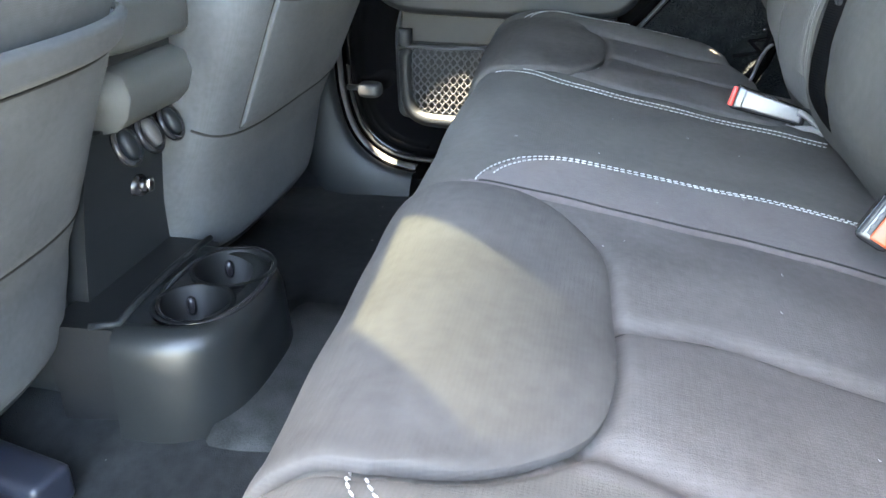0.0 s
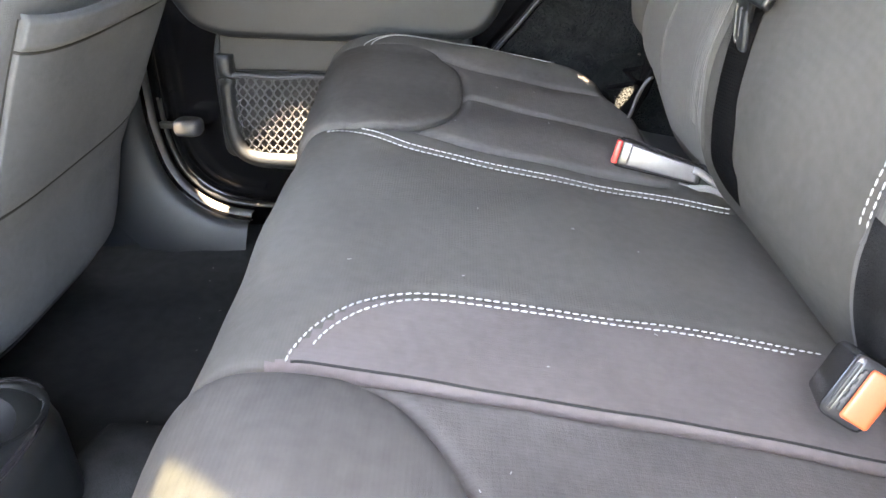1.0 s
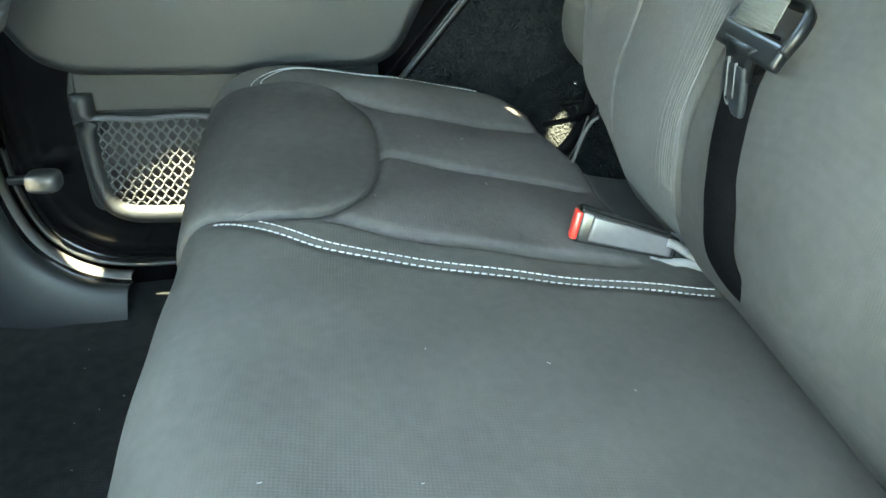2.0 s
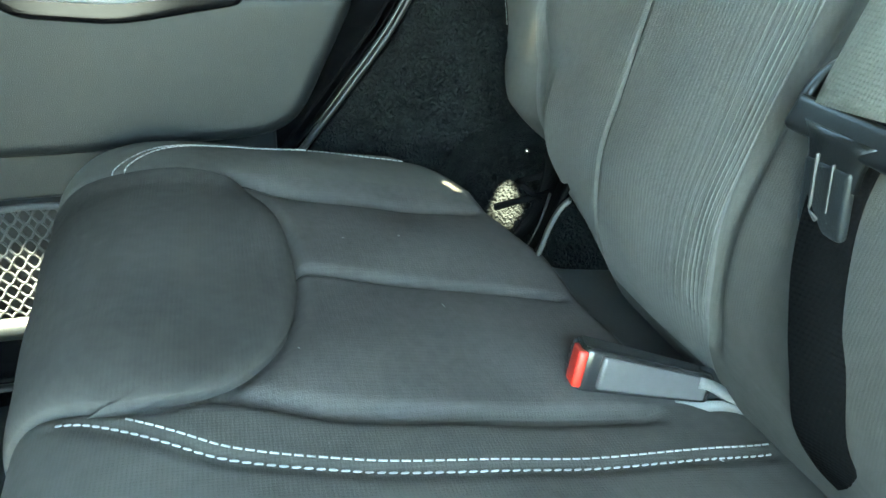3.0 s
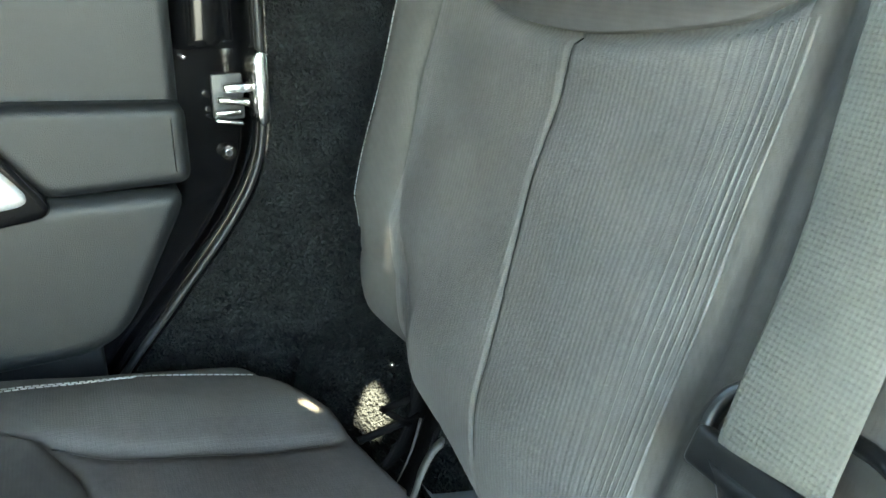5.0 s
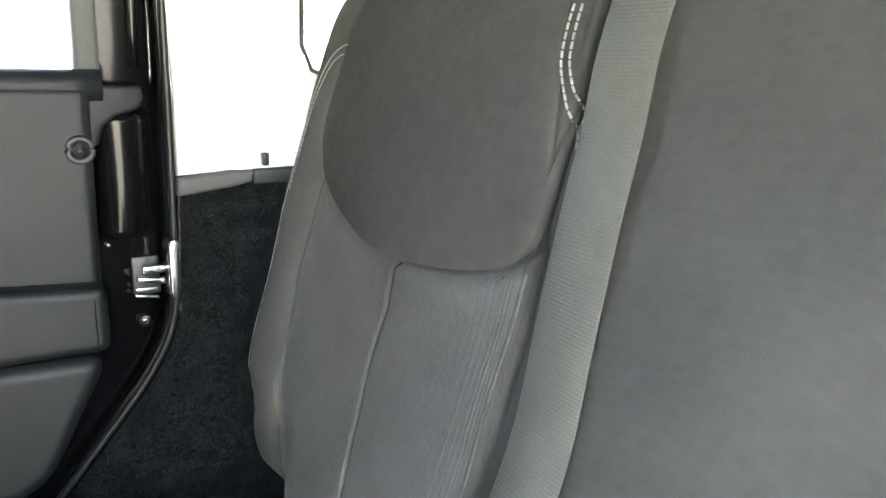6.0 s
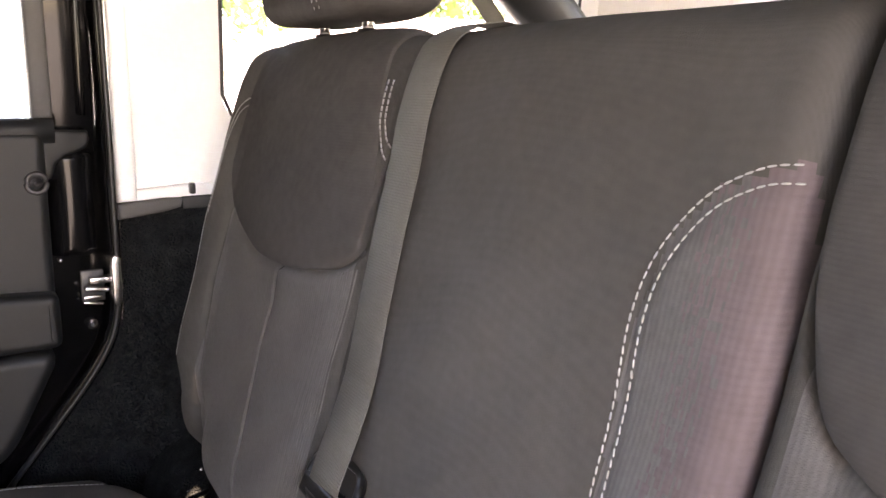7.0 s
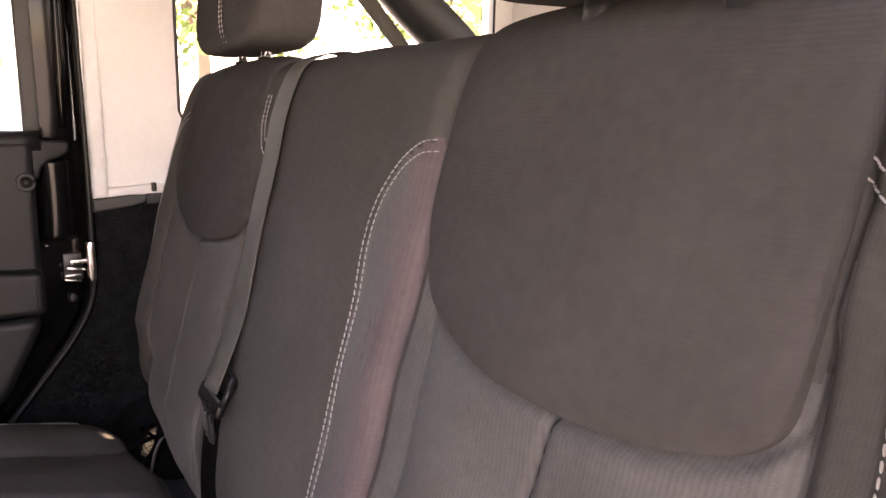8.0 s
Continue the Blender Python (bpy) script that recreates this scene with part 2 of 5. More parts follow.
def spline(points, n):
    """A smooth line of n points through the given ones (Catmull-Rom, evenly spaced)."""
    P = np.array(points, float)
    Q = np.vstack([2 * P[0] - P[1], P, 2 * P[-1] - P[-2]])
    out = []
    for k in range(len(P) - 1):
        a, b, c, d = Q[k : k + 4]
        for t in np.linspace(0, 1, 40, endpoint=False):
            out.append(0.5 * (2 * b + (c - a) * t + (2 * a - 5 * b + 4 * c - d) * t * t + (3 * b - a - 3 * c + d) * t**3))
    out.append(P[-1])
    out = np.array(out)
    s = np.r_[0, np.cumsum(np.linalg.norm(np.diff(out, axis=0), axis=1))]
    u = np.linspace(0, s[-1], n)
    return np.stack([np.interp(u, s, out[:, k]) for k in range(P.shape[1])], 1)


def prism(outline, x0, x1, bevel=0.0, seg=2):
    """A plate with an outline in (y, z), from x0 to x1."""
    bm = bmesh.new()
    lo = [bm.verts.new((x0, y, z)) for y, z in outline]
    f = bm.faces.new(lo)
    r = bmesh.ops.extrude_face_region(bm, geom=[f])
    bmesh.ops.translate(bm, verts=[v for v in r["geom"] if isinstance(v, bmesh.types.BMVert)], vec=(x1 - x0, 0, 0))
    bmesh.ops.recalc_face_normals(bm, faces=bm.faces)
    if bevel:
        rim = [e for e in bm.edges if abs(e.verts[0].co.x - x0) < 1e-6 and abs(e.verts[1].co.x - x0) < 1e-6]
        bmesh.ops.bevel(bm, geom=rim, offset=bevel, segments=seg, affect="EDGES", profile=0.5)
    return bm


def plate(outline, x_in, x_out, r, n=6):
    """A plate with an outline in (y, z) whose inner face, at x_in, has a rounded rim."""
    P = np.array(outline, float)
    L = np.vstack([P, P[:1]])
    s = np.r_[0, np.cumsum(np.linalg.norm(np.diff(L, axis=0), axis=1))]
    u = np.linspace(0, s[-1], 161)[:-1]
    P = np.stack([np.interp(u, s, L[:, k]) for k in (0, 1)], 1)
    t = np.roll(P, -1, 0) - np.roll(P, 1, 0)
    t /= np.linalg.norm(t, axis=1)[:, None]
    nm = np.stack([-t[:, 1], t[:, 0]], 1)
    area = 0.5 * np.sum(P[:, 0] * np.roll(P[:, 1], -1) - np.roll(P[:, 0], -1) * P[:, 1])
    if area < 0:
        nm = -nm
    for _ in range(6):
        nm = nm + 0.5 * (np.roll(nm, 1, 0) + np.roll(nm, -1, 0))
        nm /= np.linalg.norm(nm, axis=1)[:, None]
    rows = [[(x_out, y, z) for y, z in P]]
    for a in np.linspace(0, math.pi / 2, n):
        d = r * (1 - math.cos(a))
        rows.append([(x_in + r - r * math.sin(a), *(P[i] + nm[i] * d)) for i in range(len(P))])
    rows.append([(x_in, *(P[i] + nm[i] * (r + 0.003))) for i in range(len(P))])
    return grid_bm(rows, close_v=True, caps=True)


# ---- upholstery ----
def line_distance(px, py, line):
    """The distance of points to a polyline."""
    best = np.full(px.shape, 9.0)
    for (ax, ay), (bx, by) in zip(line[:-1], line[1:]):
        dx, dy = bx - ax, by - ay
        t = np.clip(((px - ax) * dx + (py - ay) * dy) / (dx * dx + dy * dy + 1e-12), 0, 1)
        best = np.minimum(best, np.hypot(px - ax - t * dx, py - ay - t * dy))
    return best


class Pad:
    """An upholstered pad: a profile in (y, z) drawn along x, with rounded ends, seams and swellings. key: 1 reads places along y, 2 along z."""

    def __init__(self, profile, x0, x1, round_x, key, seams=(), swell=None, n=150, warp=None):
        self.line = spline(profile, n)
        self.r0, self.r1 = round_x if isinstance(round_x, tuple) else (round_x, round_x)
        self.x0, self.x1, self.r, self.key, self.seams, self.swell, self.warp = x0, x1, max(self.r0, self.r1), key, seams, swell, warp
        d = np.gradient(self.line, axis=0)
        d /= np.linalg.norm(d, axis=1)[:, None]
        self.nrm = np.stack([-d[:, 1], d[:, 0]], 1)
        mid = self.line.mean(0)
        if ((self.line - mid) * self.nrm).sum() < 0:
            self.nrm = -self.nrm

    def lift(self, x, s):
        """How far the skin stands off the profile at x and profile place s."""
        y, z = np.interp(s, np.arange(len(self.line)), self.line[:, 0]), np.interp(s, np.arange(len(self.line)), self.line[:, 1])
        w = y if self.key == 1 else z
        out = 0
        for d, r in ((x - self.x0, self.r0), (self.x1 - x, self.r1)):
            k = np.clip(1 - d / r, 0, 1)
            out = out - r * (1 - np.sqrt(np.clip(1 - k**2.2, 0, 1)))
        if self.swell is not None:
            out = out + self.swell(x, y, z)
        for line, depth, width in self.seams:
            out = out - depth * np.exp(-((line_distance(x, w, line) / width) ** 2))
        return out

    def at(self, x, s, off=0.0):
        x, s = np.asarray(x, float), np.asarray(s, float)
        i = np.arange(len(self.line))
        h = self.lift(x, s) + off
        y = np.interp(s, i, self.line[:, 0]) + np.interp(s, i, self.nrm[:, 0]) * h
        z = np.interp(s, i, self.line[:, 1]) + np.interp(s, i, self.nrm[:, 1]) * h
        P = np.stack([x + 0 * y, y, z], -1)
        return self.warp(P) if self.warp is not None else P

    def place(self, w, lo, hi):
        """The profile place where the key coordinate is w, between the places lo and hi."""
        idx = np.arange(lo, hi + 1)
        v = self.line[idx, self.key - 1]
        o = np.argsort(v)
        return np.interp(w, v[o], idx[o].astype(float))

    def skin(self, step=0.004, zone=None):
        nx = int((self.x1 - self.x0) / step)
        c = (1 - np.cos(np.linspace(0, np.pi, 13))) / 2
        e = 1 - np.cos(np.linspace(0, np.pi / 2, 10))
        xs = np.unique(np.r_[self.x0 + self.r0 * e, np.linspace(self.x0 + self.r0, self.x1 - self.r1, nx), self.x1 - self.r1 * e])
        S = np.arange(len(self.line), dtype=float)
        X, SS = np.meshgrid(xs, S, indexing="ij")
        P = self.at(X, SS)
        mats = zone(X, P[..., 1], P[..., 2]) if zone is not None else np.zeros(X.shape)
        return grid_bm(P.tolist(), close_v=True, caps=True, mats=mats)

    def panel(self, edge, x0, x1, s_far, lo, hi, puff=0.006, n=(150, 110), rim=0.0012, lean=0.0):
        """A sewn-on panel from the profile place s_far to the curve edge(x), slightly proud and pillowed."""
        close = lambda k: (1 - np.cos(np.linspace(0, np.pi, k))) / 2
        U, V = np.meshgrid(0.5 * close(n[0]) + 0.5 * np.linspace(0, 1, n[0]), np.sin(np.linspace(0, np.pi / 2, n[1])) ** 1.0, indexing="ij")
        X = x0 + (x1 - x0) * U + lean * np.clip(1 - V * 1.15, 0, 1) * (1 - U)
        S1 = self.place(edge(X), lo, hi)
        S = s_far + (S1 - s_far) * V
        d = np.minimum(np.minimum(U, 1 - U) * (x1 - x0), (1 - V) * 0.2)
        off = rim + puff * (0.45 * (1 - np.exp(-(np.clip(d, 0, 1) / 0.0035))) + 0.55 * (1 - np.exp(-(np.clip(d, 0, 1) / 0.02))))
        off = np.where((U == 0) | (U == 1) | (V == 1), -0.004, off)
        keep, self.seams = self.seams, ()
        P = self.at(X, S, off)
        self.seams = keep
        return grid_bm(P.tolist())

    def seam(self, line, parent, lo, hi, r=0.0012, off=0.0004):
        """A thin dark sewn joint along a line of (x, key)."""
        P = spline(line, 120)
        L = self.at(P[:, 0], self.place(P[:, 1], lo, hi), off)
        part("seam", tube(L.tolist(), r, 6), SEAM, parent, "thin dark sewn seam")

    def sew(self, line, parent, lo, hi, pitch=0.0056, off=0.0012, size=1.0, single=True):
        """Single stitches, objects of their own on one mesh, along a line of (x, key)."""
        P = np.array(line, float)
        L = self.at(P[:, 0], self.place(P[:, 1], lo, hi), off)
        d = np.r_[0, np.cumsum(np.linalg.norm(np.diff(L, axis=0), axis=1))]
        k = int(d[-1] / pitch)
        base = root_loc(parent)
        row = []
        for i in range(k):
            a, b = ((i + 0.14) * pitch, (i + 0.86) * pitch)
            A, B = (Vector([np.interp(u, d, L[:, j]) for j in range(3)]) for u in (a, b))
            M = Matrix.Translation((A + B) / 2 - base) @ (B - A).to_track_quat("X", "Z").to_matrix().to_4x4()
            if not single:
                c = rod((-0.0021, 0, 0), (0.0021, 0, 0), 0.00095 * size, seg=6)
                bmesh.ops.transform(c, verts=c.verts, matrix=Matrix.Translation(base) @ M)
                row.append(c)
                continue
            o = new("stitch", STITCH)
            o.parent = parent
            o.matrix_basis = M @ pose(0, 0, 0, 0, 0, random.uniform(2, 9)) @ Matrix.Diagonal((1.0, size, size, 1))
        if row:
            part("seam_thread", join(*row), THREAD, parent, "fine white sewing thread")["kind"] = "stuff"


def stitch_mesh():
    rows = []
    for u, r in ((-1, 0.25), (-0.7, 0.85), (0.0, 1.0), (0.7, 0.85), (1, 0.25)):
        rows.append([(u * 0.0022, math.cos(k * math.tau / 6) * 0.00068 * r, math.sin(k * math.tau / 6) * 0.0006 * r) for k in range(6)])
    bm = grid_bm(rows, close_v=True, caps=True)
    me = bpy.data.meshes.new("stitch")
    bm.to_mesh(me)
    bm.free()
    me.materials.append(THREAD)
    me.shade_smooth()
    return me


STITCH = stitch_mesh()


def curve_fn(points):
    P = spline(points, 200)
    return lambda x: np.interp(x, P[:, 0], P[:, 1])


def offset_line(line, d):
    L = np.array(line, float)
    t = np.gradient(L, axis=0)
    t /= np.linalg.norm(t, axis=1)[:, None]
    return L + np.stack([-t[:, 1], t[:, 0]], 1) * d


CUSHION = [(-0.10, 0.10), (-0.125, 0.20), (-0.112, 0.264), (-0.07, 0.283), (-0.02, 0.291), (0.05, 0.3045), (0.12, 0.317), (0.19, 0.329), (0.25, 0.339), (0.30, 0.345), (0.338, 0.336), (0.362, 0.305), (0.367, 0.25), (0.352, 0.17), (0.33, 0.09), (0.20, 0.08), (0.05, 0.08)]
BACK = [(-0.11, 0.25), (-0.07, 0.262), (-0.034, 0.295), (-0.010, 0.345), (-0.005, 0.40), (-0.0145, 0.45), (-0.035, 0.52), (-0.058, 0.60), (-0.081, 0.68), (-0.104, 0.76), (-0.117, 0.795), (-0.131, 0.815), (-0.157, 0.825), (-0.187, 0.814), (-0.202, 0.78), (-0.19, 0.70), (-0.17, 0.50), (-0.15, 0.33)]


def index(pad, y, z):
    return int(np.argmin(np.hypot(pad.line[:, 0] - y, pad.line[:, 1] - z)))


def wrinkle(x, y, amp):
    """A slow unevenness of stuffed cloth."""
    return amp * (np.sin(x * 23 + np.sin(y * 31) * 1.3) * np.sin(y * 27 + 1.0 + np.sin(x * 17)) + 0.5 * np.sin(x * 61 + y * 43))


def bump_between(x, a, b, h):
    u = np.clip((x - a) / (b - a), 0, 1)
    return h * np.sin(np.pi * u) ** 1.5 * (u > 0) * (u < 1)


# ---- the cabin's shell ----
def carpet_floor():
    xs, ys = np.linspace(-0.05, 1.40, 146), np.linspace(-1.10, 1.9, 300)
    X, Y = np.meshgrid(xs, ys, indexing="ij")
    tunnel = 0.035 * np.exp(-(((X - 0.675) / 0.16) ** 4))
    step = 0.16 / (1 + np.exp((Y - 0.10) / 0.02))
    Z = np.maximum(tunnel, step) + 0.0025 * np.sin(X * 37 + np.sin(Y * 29)) * np.sin(Y * 41) - 0.006
    return grid_bm(np.stack([X, Y, Z], -1).tolist())


floor = part("floor", carpet_floor(), FLOOR_CARPET)
tagged(floor, "black needle-felt carpet of the car floor, with lint", "floor", kind="structure")

def cushion_warp(P):
    """Bends the front edge slightly askew to the backrest, to fit the camera's view."""
    x, y = P[..., 0], P[..., 1]
    P[..., 1] = y + np.interp(x, [0.1, 0.3, 0.45, 0.6, 0.9, 1.2], [-0.022, -0.014, -0.004, 0.0, 0.008, 0.023]) * np.clip((y - 0.25) / 0.09, 0, 1)
    return P


def back_warp(P):
    x, z = P[..., 0].copy(), P[..., 2]
    P[..., 1] += np.where(x < 0.501, 0.014 * (x - 0.85), np.interp(x, [0.49, 0.6, 0.8, 0.95, 1.2], [0.001, 0.002, 0.003, 0.010, 0.017]))
    P[..., 0] += 0.013 * np.clip((z - 0.46) / 0.12, 0, 1) * np.clip((x - 0.93) / 0.29, 0, 1)
    P[..., 1] -= 0.020 * np.clip((P[..., 0] - 1.09) / 0.06, 0, 1) * np.clip((0.475 - z) / 0.06, 0, 1)
    low = np.interp(P[..., 0], [1.0, 1.045, 1.09, 1.11, 1.16, 1.25], [0.25, 0.280, 0.298, 0.306, 0.313, 0.316])
    P[..., 2] = np.where(z < 0.47, low + (z - 0.25) * (0.47 - low) / 0.22, z)
    return P


# rear seat cushion, wide part
FAR_HS = [(0.880, 0.30), (0.883, 0.272), (0.897, 0.251), (0.922, 0.232), (0.948, 0.222), (0.985, 0.215), (1.03, 0.214), (1.08, 0.217), (1.125, 0.226), (1.158, 0.240), (1.176, 0.256), (1.186, 0.30)]
NEAR_HS = [(0.172, 0.30), (0.182, 0.262), (0.197, 0.235), (0.225, 0.206), (0.26, 0.196), (0.31, 0.195), (0.365, 0.199), (0.41, 0.207), (0.445, 0.221), (0.475, 0.246), (0.488, 0.28), (0.492, 0.30)]


def hs_front(line, y=0.36, lean=-0.004):
    return [(line[0][0] + lean, y)] + line + [(line[-1][0] + 0.004, y)]


single = spline([(0.884, 0.335), (0.873, 0.317), (0.850, 0.285), (0.834, 0.255), (0.823, 0.20), (0.820, 0.12), (0.821, 0.05), (0.828, -0.035)], 90)
double_near = spline([(0.499, 0.303), (0.513, 0.300), (0.535, 0.291), (0.560, 0.272), (0.580, 0.243), (0.590, 0.20), (0.593, 0.147), (0.597, 0.074), (0.600, 0.0), (0.601, -0.025)], 90)
double_far = spline([(1.178, 0.325), (1.194, 0.322), (1.216, 0.310), (1.237, 0.289), (1.251, 0.258), (1.257, 0.19), (1.254, 0.13), (1.247, 0.085)], 90)
rear_fold = [(0.89, 0.008), (0.95, 0.007), (1.00, 0.008), (1.06, 0.010), (1.12, 0.018), (1.19, 0.028), (1.25, 0.07), (1.29, 0.09)]
seams = [
    (spline(hs_front(FAR_HS, lean=0.030), 60), 0.008, 0.0045),
    (single, 0.0025, 0.005),
    (offset_line(double_near, 0.004), 0.002, 0.006),
    (offset_line(double_far, 0.004), 0.002, 0.006),
    ([(1.022, 0.216), (1.010, 0.125), (1.000, 0.03)], 0.005, 0.005),
    ([(1.176, 0.250), (1.155, 0.20), (1.149, 0.12), (1.149, 0.05)], 0.005, 0.008),
    ([(0.885, 0.262), (0.868, 0.21), (0.862, 0.12), (0.862, 0.03)], 0.007, 0.006),
]


def swell_far(x, y, z):
    on_top = np.clip((z - 0.24) / 0.08, 0, 1)
    s = bump_between(x, 0.60, 0.825, 0.004) + (bump_between(x, 1.005, 1.15, 0.005) + bump_between(x, 0.865, 1.005, 0.005)) * np.clip((0.26 - y) / 0.05, 0, 1) + bump_between(x, 1.15, 1.29, 0.010)
    flap = np.where(x > 0.89, 1 / (1 + np.exp((y - np.interp(x, [p[0] for p in rear_fold], [p[1] for p in rear_fold])) / 0.003)), 0.0)
    return s * on_top + wrinkle(x, y, 0.0012) * on_top - (0.014 + 0.075 * np.clip((x - 1.07) / 0.04, 0, 1)) * flap * (z > 0.2) * np.clip((x - 0.89) / 0.05, 0, 1)


def zone_far(X, Y, Z):
    m = np.zeros(X.shape, int)
    inner = np.interp(Y, [-0.03, 0.20, 0.27, 0.303], [0.603, 0.588, 0.56, 0.50])
    m[(X < inner) & (Y < 0.31) & (Z > 0.2)] = 3
    m[(X > 0.868) & (X < 1.185) & (Y < curve_fn(FAR_HS)(X)) & (Y > 0.0) & (Z > 0.2)] = 1
    m[(Y < np.interp(X, [p[0] for p in rear_fold], [p[1] for p in rear_fold]) - 0.003) & (X > 0.89)] = 2
    return m


seat = thing("rear_seat", (0.90, 0.10, 0.08), "wide charcoal cloth rear bench seat with white twin stitching", "car seat", "rear bench")
pad = Pad(CUSHION, 0.4955, 1.292, (0.007, 0.03), 1, seams, swell_far, n=230, warp=cushion_warp)
CL, CH = index(pad, -0.05, 0.275), index(pad, 0.366, 0.27)
cushion = part("cushion", pad.skin(0.0032, zone_far), [FABRIC, FABRIC_INSERT, FLAP, FABRIC_ROSY], seat)
s_front = index(pad, 0.352, 0.17)
part("thigh_panel", pad.panel(curve_fn(FAR_HS), 0.880, 1.186, s_front, CL, CH, 0.007, lean=0.06), FABRIC_DARK, cushion, "smooth dark insert panel")
pad.seam([(1.022, 0.213), (1.010, 0.125), (1.001, 0.03)], cushion, CL, CH, 0.0006, 0.0)
pad.seam([(1.172, 0.240), (1.155, 0.20), (1.149, 0.12), (1.149, 0.06)], cushion, CL, CH, 0.0007, 0.0)
pad.seam([(0.4995, 0.300), (0.4992, 0.20), (0.4992, 0.08), (0.4995, -0.03)], cushion, CL, CH, 0.0008, 0.0003)
pad.sew(single, cushion, CL, CH)
pad.sew(offset_line(single, 0.0062)[8:], cushion, CL, CH, size=0.55, single=False)
pad.sew(double_near, cushion, CL, CH)
pad.sew(offset_line(double_near, -0.0088)[4:-5], cushion, CL, CH)
pad.sew(double_far, cushion, CL, CH, pitch=0.0054, size=0.62, single=False)
pad.sew(offset_line(double_far, -0.0075)[3:60], cushion, CL, CH, pitch=0.0054, size=0.62, single=False)

# rear seat cushion, narrow part
double_out = spline([(0.176, 0.310), (0.160, 0.305), (0.142, 0.290), (0.122, 0.262), (0.112, 0.22), (0.107, 0.15), (0.105, 0.05), (0.105, 0.0)], 90)
seams2 = [
    (spline(hs_front(NEAR_HS), 60), 0.008, 0.0045),
    ([(0.335, 0.197), (0.345, 0.128), (0.333, 0.054), (0.33, 0.0)], 0.007, 0.006),
    ([(0.225, 0.205), (0.205, 0.12), (0.20, 0.0)], 0.006, 0.008),
    (offset_line(double_out, 0.004), 0.002, 0.006),
]


def swell_near(x, y, z):
    on_top = np.clip((z - 0.24) / 0.08, 0, 1)
    s = (bump_between(x, 0.20, 0.338, 0.004) + bump_between(x, 0.338, 0.487, 0.005)) * np.clip((0.24 - y) / 0.05, 0, 1) + bump_between(x, 0.06, 0.20, 0.010)
    return s * on_top + wrinkle(x + 3, y, 0.0013) * on_top


def zone_near(X, Y, Z):
    m = np.zeros(X.shape, int)
    m[(X > 0.20) & (X < 0.49) & (Y < curve_fn(NEAR_HS)(X)) & (Z > 0.2)] = 1
    return m


seat2 = thing("rear_seat", (0.27, 0.10, 0.08), "narrow charcoal cloth rear bench seat with faded inserts", "car seat", "rear bench")
pad2 = Pad(CUSHION, 0.045, 0.4915, (0.03, 0.008), 1, seams2, swell_near, n=230, warp=cushion_warp)
cushion2 = part("cushion", pad2.skin(0.0032, zone_near), [FABRIC, FABRIC_INSERT, FLAP], seat2)
part("thigh_panel", pad2.panel(curve_fn(NEAR_HS), 0.172, 0.4885, s_front, CL, CH, 0.006), FABRIC_DARK, cushion2, "smooth dark insert panel")
pad2.seam([(0.335, 0.195), (0.345, 0.128), (0.333, 0.054), (0.33, 0.0)], cushion2, CL, CH, 0.0006, 0.0)
pad2.sew(double_out, cushion2, CL, CH)
pad2.sew(offset_line(double_out, 0.0088)[4:], cushion2, CL, CH)

# rear seat backs
FAR_BHS = [(0.862, 0.72), (0.864, 0.665), (0.872, 0.650), (0.892, 0.636), (0.915, 0.629), (0.955, 0.622), (1.0, 0.618), (1.05, 0.620), (1.09, 0.628), (1.125, 0.640), (1.150, 0.654), (1.163, 0.69), (1.166, 0.72)]
NEAR_BHS = [(0.200, 0.74), (0.2005, 0.69), (0.2015, 0.664), (0.205, 0.650), (0.214, 0.640), (0.228, 0.633), (0.25, 0.627), (0.28, 0.6225), (0.33, 0.619), (0.38, 0.622), (0.428, 0.631), (0.455, 0.641), (0.474, 0.656), (0.486, 0.69), (0.493, 0.74)]


def bhs_top(line):
    return [(line[0][0] + 0.004, 0.835)] + line + [(line[-1][0] - 0.004, 0.835)]


bd_near = spline([(0.507, 0.744), (0.526, 0.739), (0.547, 0.726), (0.563, 0.700), (0.569, 0.67), (0.567, 0.63), (0.565, 0.585), (0.562, 0.54), (0.560, 0.48), (0.560, 0.43), (0.559, 0.395)], 110)
bd_far = spline([(1.160, 0.768), (1.174, 0.766), (1.192, 0.752), (1.204, 0.720), (1.211, 0.660), (1.216, 0.560), (1.217, 0.470), (1.215, 0.435)], 110)
BD_IN = [(0.8835, 0.788), (0.8825, 0.773), (0.880, 0.757), (0.873, 0.745), (0.864, 0.732), (0.856, 0.718), (0.850, 0.704)]
bd_in = spline(BD_IN, 70)
